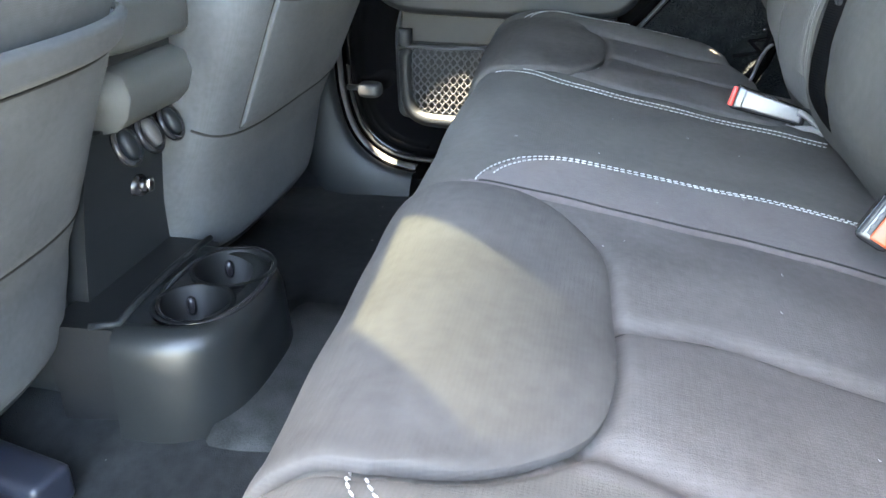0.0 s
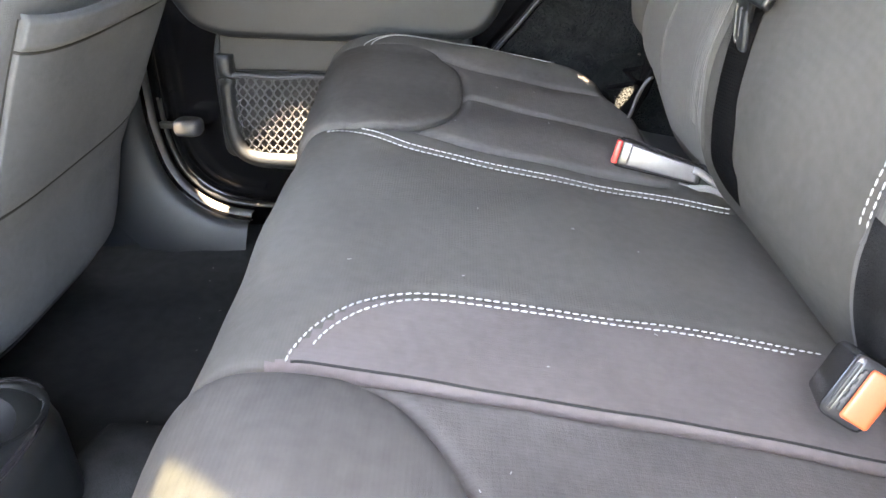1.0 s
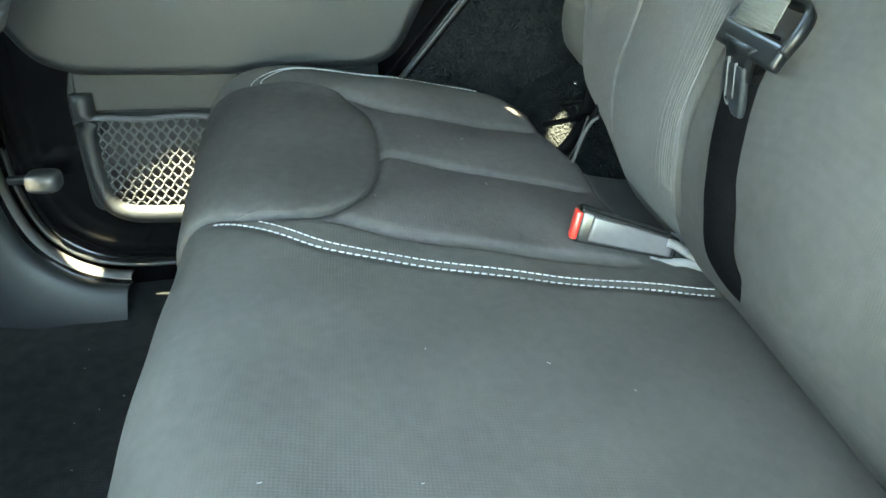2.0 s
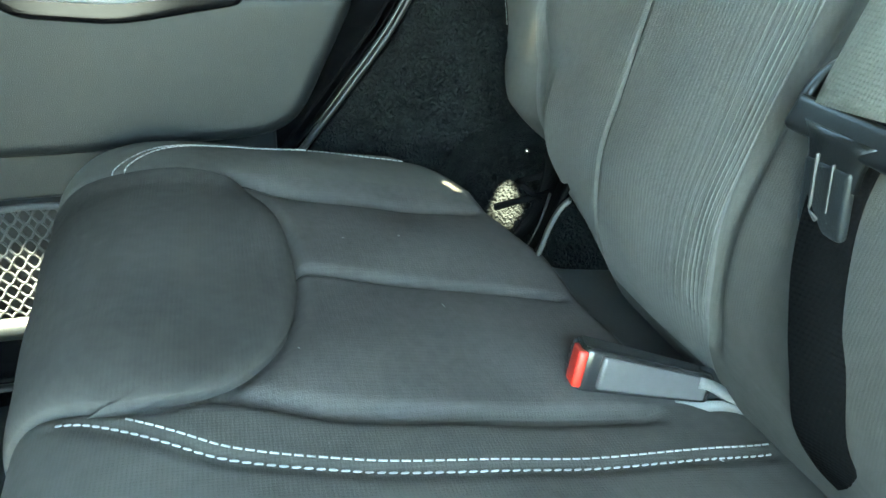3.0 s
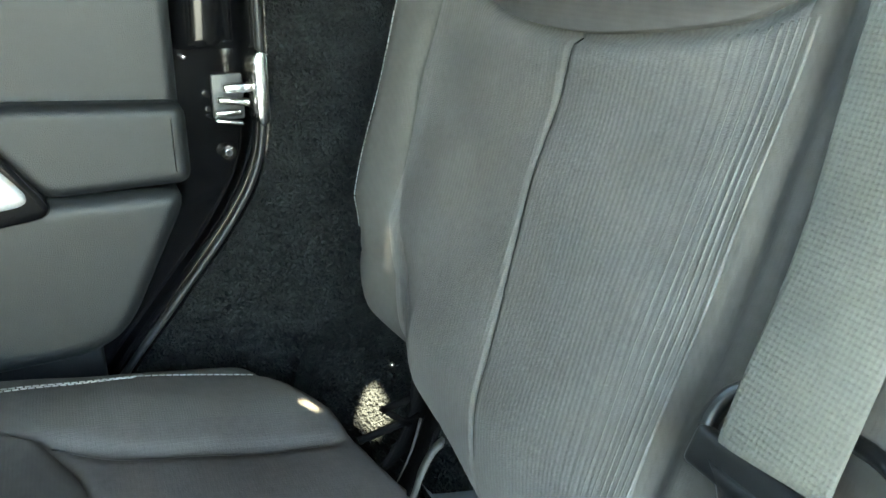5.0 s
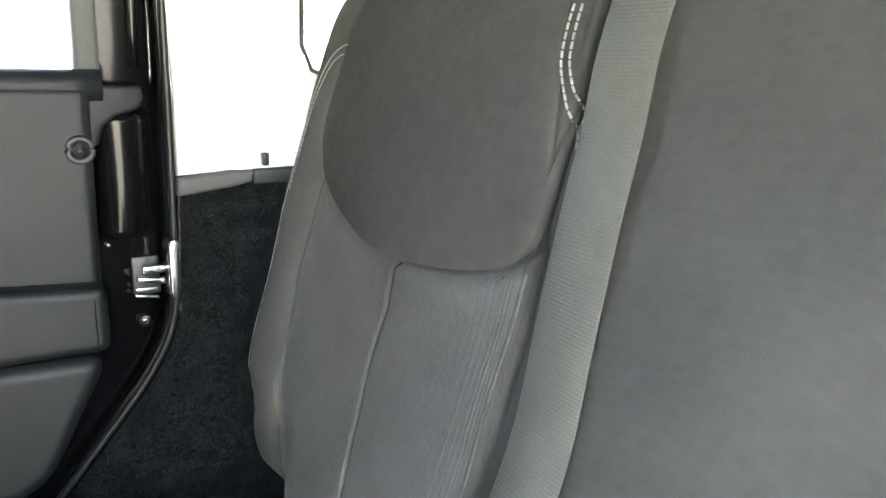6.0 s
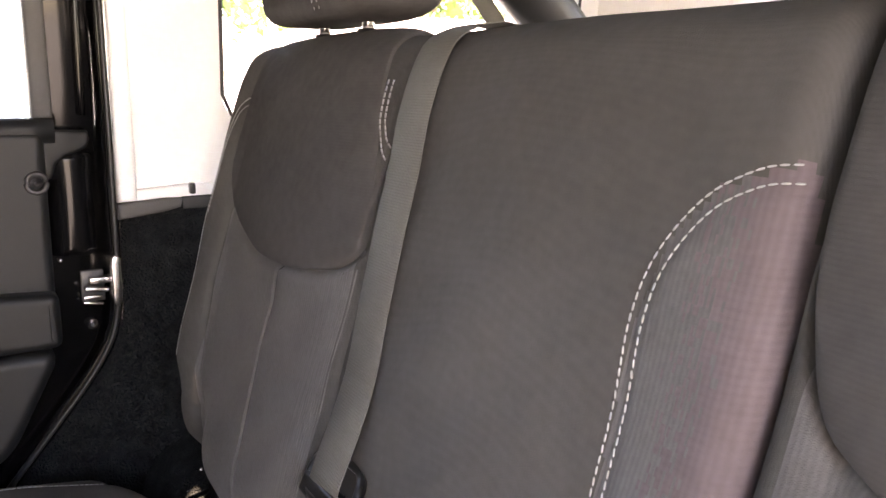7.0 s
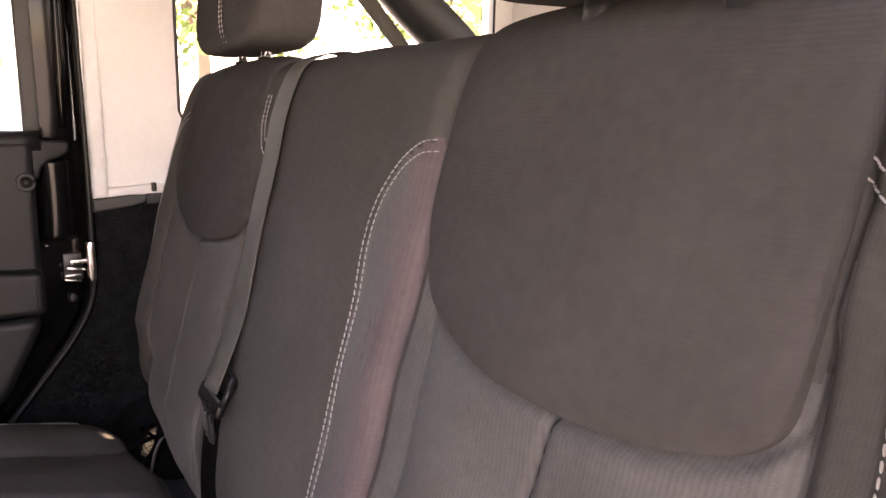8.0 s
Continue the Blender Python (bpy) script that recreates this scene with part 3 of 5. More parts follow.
bseams = [
    (spline(bhs_top(FAR_BHS), 60), 0.008, 0.0045),
    (offset_line(bd_near, 0.0039), 0.002, 0.006),
    (offset_line(bd_far, -0.004), 0.002, 0.006),
    (offset_line(bd_in, -0.004), 0.002, 0.006),
    ([(1.000, 0.618), (1.005, 0.57), (1.008, 0.540), (1.006, 0.50), (1.003, 0.466), (1.001, 0.436), (1.001, 0.40), (1.002, 0.369), (1.003, 0.33)], 0.0022, 0.0022),
    ([(1.158, 0.655), (1.160, 0.576), (1.157, 0.517), (1.144, 0.464), (1.122, 0.415), (1.10, 0.36)], 0.0025, 0.006),
    ([(0.858, 0.655), (0.857, 0.55), (0.863, 0.43), (0.866, 0.38), (0.864, 0.345)], 0.006, 0.006),
    *[(spline([(0.866 + d, 0.64 - d * 0.2), (0.867 + d, 0.55), (0.872 + d, 0.43), (0.874 + d, 0.38), (0.873 + d, 0.345)], 24), 0.0004 - d * 0.005, 0.0013) for d in (0.0, 0.0048, 0.0096, 0.0145, 0.0195, 0.025, 0.031, 0.038, 0.046)],
]


def swell_bfar(x, y, z):
    front = 1 / (1 + np.exp((-0.125 + 0.29 * (0.80 - z) * 0 - y) / 0.02)) * np.clip((z - 0.30) / 0.05, 0, 1)
    s = bump_between(x, 0.56, 0.84, 0.007) + (bump_between(x, 0.872, 0.995, 0.001) + bump_between(x, 0.995, 1.155, 0.001)) * np.clip((0.64 - z) / 0.05, 0, 1) + bump_between(x, 0.872, 1.155, 0.008) * np.clip((z - 0.58) / 0.06, 0, 1) + bump_between(x, 1.14, 1.25, 0.012)
    return s * front + wrinkle(x, z, 0.0013) * front


def zone_bfar(X, Y, Z):
    m = np.zeros(X.shape, int)
    m[(X > 0.87) & (X < 1.155) & (Z < curve_fn(FAR_BHS)(X)) & (Z > 0.31) & (Y > -0.1)] = 1
    m[(X < 0.556) & (Z < 0.404) & (Y > -0.06)] = 2
    edge = np.interp(Z, [0.37, 0.66, 0.71, 0.735, 0.750], [0.560, 0.575, 0.565, 0.545, 0.505])
    m[(m == 0) & (X < edge) & (Z < 0.75) & (Y > -0.11)] = 1
    # scattered faces, denser towards the edge, take the painted pink light cast
    mottled = np.random.default_rng(5).random(X.shape) < np.clip((0.552 - X) / 0.036, 0, 1)
    m[(m == 1) & (X < edge) & mottled] = 3
    return m


bpad = Pad(BACK, 0.501, 1.244, (0.022, 0.035), 2, bseams, swell_bfar, n=250, warp=back_warp)
BL, BH = index(bpad, 0.012, 0.345), index(bpad, -0.150, 0.824)
back = part("backrest", bpad.skin(0.0017, zone_bfar), [FABRIC, FABRIC_RIB, FELT, FABRIC_PINK], seat)
s_top = index(bpad, -0.185, 0.815)
part("shoulder_panel", bpad.panel(curve_fn(FAR_BHS), 0.862, 1.166, s_top, BL, BH, 0.007, lean=0.055), FABRIC_DARK, back, "smooth dark insert panel")
bpad.seam([(1.000, 0.616), (1.005, 0.57), (1.008, 0.540), (1.006, 0.50), (1.003, 0.466), (1.001, 0.436), (1.001, 0.40), (1.002, 0.369)], back, BL, BH, 0.0006, 0.0)
for d in (0.001, 0.0045, 0.008, 0.0115, 0.0155, 0.0205, 0.027, 0.0355):
    L = spline([(0.866 + d, 0.638 - d * 0.3), (0.867 + d, 0.55), (0.872 + d, 0.43), (0.874 + d, 0.375), (0.873 + d, 0.352)], 80)
    part("rib", tube(bpad.at(L[:, 0], bpad.place(L[:, 1], BL, BH), -0.0005).tolist(), 0.0010 - 0.010 * d, 6), RIB_CORD, back, "pale woven rib")
bpad.sew(bd_near, back, BL, BH)
bpad.sew(offset_line(bd_near, 0.0078), back, BL, BH)
bpad.sew(bd_far, back, BL, BH, pitch=0.0050, size=0.5, single=False)
bpad.sew(offset_line(bd_far, -0.0075)[2:50], back, BL, BH, pitch=0.0050, size=0.5, single=False)
bpad.sew(bd_in, back, BL, BH, size=0.85, single=False)
bpad.sew(offset_line(bd_in, 0.0055)[:60], back, BL, BH, size=0.85, single=False)

bd_out = spline([(0.206, 0.750), (0.197, 0.744), (0.188, 0.737), (0.178, 0.722), (0.170, 0.69), (0.164, 0.64), (0.160, 0.55), (0.158, 0.45)], 110)
bseams2 = [
    (spline(bhs_top(NEAR_BHS), 60), 0.008, 0.0045),
    (offset_line(bd_out, 0.004), 0.002, 0.006),
    ([(0.326, 0.626), (0.340, 0.56), (0.352, 0.45), (0.355, 0.34)], 0.005, 0.004),
    ([(0.466, 0.70), (0.462, 0.60), (0.46, 0.45), (0.455, 0.34)], 0.005, 0.009),
    ([(0.198, 0.685), (0.194, 0.55), (0.194, 0.40)], 0.006, 0.006),
]


def swell_bnear(x, y, z):
    front = 1 / (1 + np.exp((-0.125 - y) / 0.02)) * np.clip((z - 0.30) / 0.05, 0, 1)
    s = (bump_between(x, 0.19, 0.345, 0.006) + bump_between(x, 0.345, 0.48, 0.006)) * np.clip((0.64 - z) / 0.05, 0, 1) + bump_between(x, 0.19, 0.485, 0.008) * np.clip((z - 0.58) / 0.06, 0, 1) + bump_between(x, 0.045, 0.196, 0.010)
    return s * front + wrinkle(x + 2, z, 0.0014) * front


def zone_bnear(X, Y, Z):
    m = np.zeros(X.shape, int)
    m[(X > 0.19) & (X < 0.483) & (Z < curve_fn(NEAR_BHS)(X)) & (Z > 0.31) & (Y > -0.1)] = 1
    return m


bpad2 = Pad(BACK, 0.045, 0.4992, (0.035, 0.014), 2, bseams2, swell_bnear, n=250, warp=back_warp)
back2 = part("backrest", bpad2.skin(0.0032, zone_bnear), [FABRIC, FABRIC_RIB], seat2)
part("shoulder_panel", bpad2.panel(curve_fn(NEAR_BHS), 0.200, 0.494, s_top, BL, BH, 0.008), FABRIC_DARK, back2, "smooth dark insert panel")
bpad2.seam([(0.326, 0.622), (0.340, 0.56), (0.352, 0.45), (0.355, 0.37)], back2, BL, BH, 0.0006, 0.0)
bpad2.sew(bd_out, back2, BL, BH)
bpad2.sew(offset_line(bd_out, -0.0068), back2, BL, BH)


# ---- head rests ----
def superbox(cx, cy, cz, hx, hy, hz, e=0.35, nu=40, nv=24, lean=0.0, shape=None):
    P = []
    f = lambda c: math.copysign(abs(c) ** e, c)
    for i in range(nv + 1):
        v = -math.pi / 2 + math.pi * i / nv
        row = []
        for j in range(nu):
            u = j * math.tau / nu
            x, y, z = f(math.cos(v)) * f(math.cos(u)), f(math.cos(v)) * f(math.sin(u)), f(math.sin(v))
            if shape:
                x, y, z = shape(x, y, z)
            row.append((cx + hx * x, cy + hy * y + lean * hz * z, cz + hz * z))
        P.append(row)
    bm = grid_bm(P, close_v=True)
    bmesh.ops.remove_doubles(bm, verts=bm.verts, dist=1e-5)
    return bm


def head_rest(cx, label, dz=0.0):
    h = thing("head_rest", (cx, -0.145, 0.845), label, "head rest", "rear head rests")
    cy, cz, hx, hy, hz = -0.142, 0.946 + dz, 0.135, 0.048, 0.10
    part("cushion", superbox(cx, cy, cz, hx, hy, hz, 0.36, 64, 40, -0.10, lambda x, y, z: (x * (1 - 0.05 * z), y * (1 + 0.10 * (1 - x * x)), z)), FABRIC_DARK, h)
    for k in (-1, 1):
        part("post", rod((cx + 0.05 * k, cy + 0.008, 0.80), (cx + 0.05 * k, cy + 0.008, 0.90), 0.006), CHROME, h, "bright steel post")
        part("post_sleeve", rod((cx + 0.05 * k, cy + 0.008, 0.815), (cx + 0.05 * k, cy + 0.008, 0.834), 0.012, 0.010), PLASTIC, h)
    for dx in (0.035, 0.046):
        for i in range(34):
            v = -1 + 2 * (i + 0.5) / 34
            z = cz + hz * 0.97 * v
            yy = cy + hy * 1.10 * (1 - abs(v) ** 5.5) ** 0.18 - 0.10 * hz * v + 0.0006
            o = new("stitch", STITCH)
            o.parent = h
            o.matrix_basis = Matrix.Translation(Vector((cx - dx, yy, z)) - h.location) @ pose(0, 0, 0, 0, 90, 0)


head_rest(1.035, "charcoal cloth rear head rest with twin white stitching", -0.006)
head_rest(0.325, "charcoal cloth rear head rest over the narrow backrest", -0.016)

# ---- belts and buckles ----
belt = thing("seat_belt", (0.82, -0.10, 0.83), "dark woven seat belt hanging over the backrest, tongue stowed", "seat belt")
bl = [(0.838, -0.207, 0.80), (0.837, -0.196, 0.822), (0.836, -0.165, 0.831)]
for x, z in ((0.834, 0.818), (0.832, 0.80), (0.829, 0.76), (0.826, 0.72), (0.822, 0.67), (0.818, 0.62), (0.812, 0.56)):
    bl.append(tuple(bpad.at(x, bpad.place(z, BL, BH), 0.0045)))
bl.append((0.806, -0.009, 0.502))
bl.append((0.805, -0.005, 0.492))
part("upper_webbing", tube(spline(bl, 60), 0, flat=(0.047, 0.0014, (1, 0, 0))), WEBBING, belt)
# the same belt below its tongue, darkened in colour for shade
lo = [(0.800, -0.0115, 0.492), (0.803, -0.005, 0.46), (0.797, 0.001, 0.43), (0.785, 0.006, 0.405), (0.774, 0.009, 0.385), (0.765, 0.008, 0.36), (0.758, -0.004, 0.338), (0.754, -0.022, 0.318)]
part("lower_webbing", tube(spline(lo, 40), 0, flat=(0.0250, 0.0014, (1, 0.38, 0))), WEBBING_DARK, belt, "lap webbing, its shade put into a near-black colour")


def belt_tongue(parent):
    """A moulded ring round the webbing: stout front bar, bent side arms, thin bar behind, and the sheathed blade."""
    ring = spline([(0.838, -0.0065, 0.4845), (0.8395, -0.012, 0.4935), (0.836, -0.0185, 0.503), (0.826, -0.0235, 0.5075), (0.80, -0.0245, 0.508), (0.780, -0.0235, 0.5085), (0.768, -0.0185, 0.5065), (0.763, -0.0115, 0.4975), (0.765, -0.0055, 0.4865)], 60)
    arms = tube(ring, 0, flat=(0.0068, 0.0046, (0, 0.55, 0.83)))
    bar = box((0.0765, 0.0085, 0.0165), (0.8015, -0.0050, 0.4835), 0.0036, 4, (24, 0, 0))
    neck = grid_bm([[(0.806 + k * w, -0.002 + d, z) for k, d in ((-1, 0.0015), (-0.8, 0.0035), (0.8, 0.0035), (1, 0.0015), (1, -0.0025), (-1, -0.0025))] for z, w in ((0.484, 0.022), (0.478, 0.0175), (0.472, 0.0150), (0.462, 0.0142))], close_v=True, caps=True)
    t = part("tongue", join(neck, bar, arms), BUCKLE_GREY, parent, "black moulded belt tongue")
    m = pose(0.8055, -0.0015, 0.455, -4, 2, 0)
    b = box((0.028, 0.0055, 0.032), (0, 0, 0), 0.0026, 3)
    s = join(box((0.0016, 0.002, 0.026), (0.0055, 0.0027, 0.006), 0.0006), box((0.0010, 0.002, 0.022), (-0.0045, 0.0024, 0.006), 0.0004), box((0.0075, 0.002, 0.0020), (0.0035, 0.0027, -0.0085), 0.0006, 2, (0, -28, 0)))
    for q in (b, s):
        bmesh.ops.transform(q, verts=q.verts, matrix=m)
    part("blade_sheath", b, PLASTIC, t)
    part("blade_rim", s, GREY_TRIM, t, "grey blade edge")


belt_tongue(belt)


def buckle(name, m, label, button, face, drop=-1, bend=(0, 0, 1), narrow=0.14, press=0.010):
    """A buckle along its own x: button end first, then the tapering housing and the stalk."""
    k = thing(name, m.translation, label, "belt buckle", "rear buckles")

    def put(part_name, bm, material, text="", parent=None):
        bmesh.ops.transform(bm, verts=bm.verts, matrix=m)
        return part(part_name, bm, material, parent or k, text)

    def taper(bm):
        for v in bm.verts:
            s = 1 - narrow * (v.co.x + 0.041) / 0.082
            v.co.y *= s
            v.co.z *= s
        return bm

    put("housing", taper(box((0.082, 0.046, 0.028), (0, 0, 0), 0.007, 4)), PLASTIC_GLOSS)
    put("cover_plate", taper(box((0.066, 0.035, 0.007), (0.0035, 0.001, 0.0140), 0.0032, 4)), face, "satin cover plate")
    b = box((press, 0.036, 0.0175), (-0.0437 + press / 2, 0, 0.0058), min(0.003, press * 0.4), 3)
    put("release_button", b, button, "red release button")
    put("slot", join(box((0.004, 0.030, 0.0035), (-0.0405, 0, -0.0045), 0.001), box((0.004, 0.034, 0.0025), (-0.0400, 0, -0.0098), 0.0008)), HOLDER, "dark tongue slot")
    put("slot_spring", join(*[box((0.003, 0.004, 0.002), (-0.0422, d, -0.0062), 0.0005) for d in (-0.008, 0.002, 0.010)]), GREY_TRIM)
    st = spline([m @ (Vector((p, 0, 0)) + Vector(bend) * q * drop) for p, q in ((0.034, 0.0), (0.055, 0.004), (0.085, 0.022), (0.11, 0.05))], 20)
    side_ = m.to_3x3() @ Vector((0, 1, 0))
    part("stalk", tube(st, 0, flat=(0.022, 0.005, side_)), PLASTIC, k)
    part("sleeve", tube([p + m.to_3x3() @ Vector((0, 0.006, -0.004 * drop)) for p in map(Vector, st[4:])], 0, flat=(0.012, 0.004, side_)), SLEEVE, k, "pale grey cable sleeve")
    return k


# greyer than the black gloss cover: reflected sky is put into the colour
BUCKLE_LIGHT = mat("buckle_cover", (0.085, 0.081, 0.085), 0.24, grain=0.06, scale=900, mottle=0.1)
lying = Matrix(((-0.249, 0.164, -0.954, 0.8828), (-0.948, -0.244, 0.206, 0.0258), (-0.200, 0.956, 0.216, 0.3136), (0, 0, 0, 1)))
far_buckle = buckle("belt_buckle", lying @ Matrix.Diagonal((1.0, 0.62, 0.90, 1)), "black belt buckle with red button on the seat, cover greyed for reflected sky", RED, BUCKLE_LIGHT, -0.3, (0, 1, 0), 0.36, 0.006)
for pts in ([(0.8655, -0.002, 0.3140), (0.8646, -0.0085, 0.3120), (0.8635, -0.022, 0.3030), (0.862, -0.040, 0.2925)], [(0.8725, 0.0075, 0.2955), (0.8700, -0.001, 0.2935), (0.8640, -0.0154, 0.2966), (0.8625, -0.028, 0.2940), (0.861, -0.042, 0.288)]):
    part("cable_loop", tube(spline(pts, 16), 0, flat=(0.0065, 0.003, (0.5, 0.3, 0.9))), SLEEVE, far_buckle, "pale grey cable sleeve")
stand = Matrix(((0.921, 0.177, -0.347, 0.5120), (-0.229, -0.473, -0.850, 0.0096), (-0.315, 0.863, -0.395, 0.3325), (0, 0, 0, 1)))
buckle("belt_buckle", stand @ Matrix.Diagonal((0.52, 0.81, 0.88, 1)), "black belt buckle with orange-red button beside the split", ORANGE, PLASTIC, 1)



# ---- front seats ----
def front_seat(x0, x1, dy, label, seam_z=0.256):
    """The back of a front seat: a lofted shell with a sewn map pocket."""
    cx, w = (x0 + x1) / 2, (x1 - x0) / 2
    k = thing("front_seat", (cx, 0.85 + dy, 0.0), label, "car seat", "front seats")
    zs = np.r_[np.linspace(0.078, 0.15, 14), np.linspace(0.16, 0.86, 68)]

    def ring(z):
        hw = w * np.interp(z, [0.078, 0.085, 0.10, 0.13, 0.18, 0.25, 0.40, 0.50, 0.60, 0.70, 0.78, 0.84, 0.86], [0.55, 0.72, 0.84, 0.92, 0.97, 1.0, 0.97, 0.91, 0.86, 0.79, 0.72, 0.60, 0.40])
        yb = 0.660 + dy - 0.43 * max(min(z, 0.5) - 0.21, 0) - 0.18 * max(z - 0.5, 0) + 0.16 * max(0.21 - z, 0) + 0.03 * np.clip((0.11 - z) / 0.032, 0, 1) ** 2
        return hw, yb

    def point(u, z, off=0.0):
        """u runs from -1 to 1 across the rear face and round both sides."""
        hw, yb = ring(z)
        a = u * math.pi
        ca, sa = math.cos(a), math.sin(a)
        depth = 0.075
        x = cx + (hw + off) * math.copysign(abs(sa) ** 0.50, sa)
        y = yb + depth - (depth + off) * math.copysign(abs(ca) ** 0.50, ca)
        return (x, y, z)

    P = [[point(u, z) for u in np.linspace(-1, 1, 81)[:-1]] for z in zs]
    part("seat_back", grid_bm(P, close_v=True, caps=True), FABRIC_FRONT, k)
    # pocket: from the seam up to a hemmed mouth, with a turned band
    us = np.linspace(-0.40, 0.40, 110)

    def pocket(v0, v1, puff, n):
        out = []
        for v in np.linspace(v0, v1, n):
            row = []
            for u in us:
                s = u / 0.40
                z0 = seam_z + 0.002 + 0.009 * abs(s) ** 3
                z1 = 0.455 - 0.008 * (1 - s * s)
                e = min(1, (1 - abs(s)) / 0.05, v / 0.05)
                w = min(1, (v - v0) / 0.03, (v1 - v) / 0.03) if puff else 0
                zz = z0 + (z1 - z0) * v
                row.append(point(s * (0.19 + 0.27 * (zz - 0.27)), zz, -0.002 + 0.007 * max(0, e) ** 0.6 + 0.010 * v * (1 - s * s) + puff * max(0, w) ** 0.5))
            out.append(row)
        return out

    pk = part("map_pocket", grid_bm(pocket(0, 0.97, 0, 46)), FABRIC_FRONT, k)
    part("pocket_hem", grid_bm(pocket(0.84, 1.0, 0.007, 16)), FABRIC_FRONT, pk)
    part("hem_seam", tube(pocket(0.835, 0.836, 0, 2)[0], 0.0016, 6), SEAM, pk, "dark sewn fold under the hem")
    for s in (-1, 1):
        part("pocket_seam", tube([point(s * (0.193 + 0.27 * (z - 0.27)), z, 0.0002) for z in np.linspace(0.268, 0.45, 40)], 0.0009, 6), SEAM, k, "dark pocket seam")
    rows = []
    for v in np.linspace(0, 1, 20):
        rows.append([point(u, (0.485 + 0.02 * (u / 0.40) ** 2) + 0.33 * v, 0.004 + 0.004 * math.sin(math.pi * v)) for u in us])
    part("upper_panel", grid_bm(rows), FABRIC_FRONT, k)
    seam = [point(u, seam_z + 0.003 + 0.020 * abs(u / 0.45) ** 2.2, -0.0006) for u in np.linspace(-0.45, 0.45, 70)]
    part("lower_piping", tube(seam, 0.0019, 6), SEAM, k)
    edge = [point(u, 0.084 + 0.012 * abs(u / 0.4) ** 2, 0.002) for u in np.linspace(-0.40, 0.40, 50)]
    part("bottom_trim", tube(edge, 0.004, 6), PLASTIC, k)
    part("seat_base", box((w * 1.7, 0.42, 0.20), (cx, 0.98 + dy, 0.20), 0.05, 4), FABRIC_FRONT, k)
    part("seat_frame", box((w * 1.5, 0.36, 0.09), (cx, 0.98 + dy, 0.075), 0.012), PLASTIC, k)
    for s in (-1, 1):
        part("seat_rail", box((0.05, 0.42, 0.045), (cx + s * w * 0.72, 1.03 + dy, 0.0225), 0.008), PLASTIC, k, "dark blue-grey floor rail cover")
    part("head_rest", superbox(cx, 0.54 + dy, 0.96, 0.13, 0.05, 0.09, 0.4), FABRIC_DARK, k)
    for s in (-1, 1):
        part("head_rest_post", rod((cx + s * 0.05, 0.54 + dy, 0.80), (cx + s * 0.05, 0.54 + dy, 0.92), 0.006), CHROME, k)
    return k


front_seat(0.752, 1.218, 0.0, "charcoal cloth front passenger seat with map pocket")
driver = front_seat(0.125, 0.606, 0.05, "charcoal cloth driver seat with map pocket", 0.236)
part("rail_cover", join(box((0.046, 0.12, 0.042), (0.446, 0.740, 0.021), 0.010, 4, (0, 0, -12)), box((0.016, 0.10, 0.026), (0.417, 0.745, 0.013), 0.005, 3, (0, 0, -12))), RAIL_BLUE, driver, "dark blue-grey floor rail cover")

# ---- centre console ----
console = thing("centre_console", (0.68, 0.95, 0.0), "dark plastic centre console with padded lid, vents and socket", "console")
part("console_body", box((0.215, 0.62, 0.30), (0.68, 1.07, 0.165), 0.018, 3), PLASTIC, console)
prof = [(0.685, 0.315), (0.672, 0.328), (0.665, 0.350), (0.672, 0.372), (0.70, 0.380), (1.1, 0.385), (1.1, 0.31), (0.72, 0.306)]
part("rear_housing", grid_bm([[(x, y, z) for y, z in prof] for x in (0.628, 0.634, 0.642, 0.785, 0.793, 0.800)], close_v=True, caps=True), LID, console)
part("armrest_lid", superbox(0.70, 0.86, 0.415, 0.100, 0.20, 0.032, 0.4, 48, 20), LID, console, "padded armrest lid")
part("lid_shadow_gap", box((0.18, 0.36, 0.012), (0.70, 0.87, 0.383), 0.003), RUBBER, console)
for i in range(4):
    x = 0.646 + i * 0.0445
    ring_ = [(x + 0.017 * math.cos(a), 0.688 + 0.008 * math.sin(a), 0.295 + 0.018 * math.sin(a)) for a in np.linspace(0, math.tau, 28, endpoint=False)]
    v = part("vent", tube(ring_, 0.004, 8, closed=True), PLASTIC_GLOSS, console, "round vent ring")
    part("vent_flap", superbox(x + 0.005, 0.691, 0.295, 0.010, 0.010, 0.016, 0.9, 20, 12, 0.4), GREY_TRIM if i % 2 else PLASTIC, v)
back_panel = [(0.742, 0.03), (0.735, 0.12), (0.724, 0.20), (0.714, 0.255), (0.70, 0.315), (0.76, 0.315), (0.77, 0.03)]
part("rear_panel", grid_bm([[(x, y, z) for y, z in back_panel] for x in (0.598, 0.604, 0.784, 0.790)], close_v=True, caps=True), PLASTIC, console, smooth=False)
sock = part("power_socket", join(rod((0.697, 0.735, 0.228), (0.697, 0.712, 0.231), 0.0125), rod((0.697, 0.716, 0.230), (0.697, 0.704, 0.232), 0.0085)), PLASTIC_GLOSS, console, "capped power socket")
part("socket_cap", superbox(0.699, 0.703, 0.232, 0.006, 0.004, 0.009, 0.7, 18, 10), CHROME, sock)

# cup holder at the console's foot
holder = thing("cup_holder", (0.66, 0.64, 0.0), "moulded dark plastic twin cup holder on the carpet", "cup holder")


def holder_outline(grow):
    """Half-round plan, straight against the console."""
    pts = []
    for a in np.linspace(0, math.pi, 41):
        c, s = math.cos(a), math.sin(a)
        pts.append((0.651 + (0.116 + grow) * math.copysign(abs(c) ** 0.62, c), 0.674 - (0.121 + grow) * abs(s) ** 0.75))
    return pts


rows = []
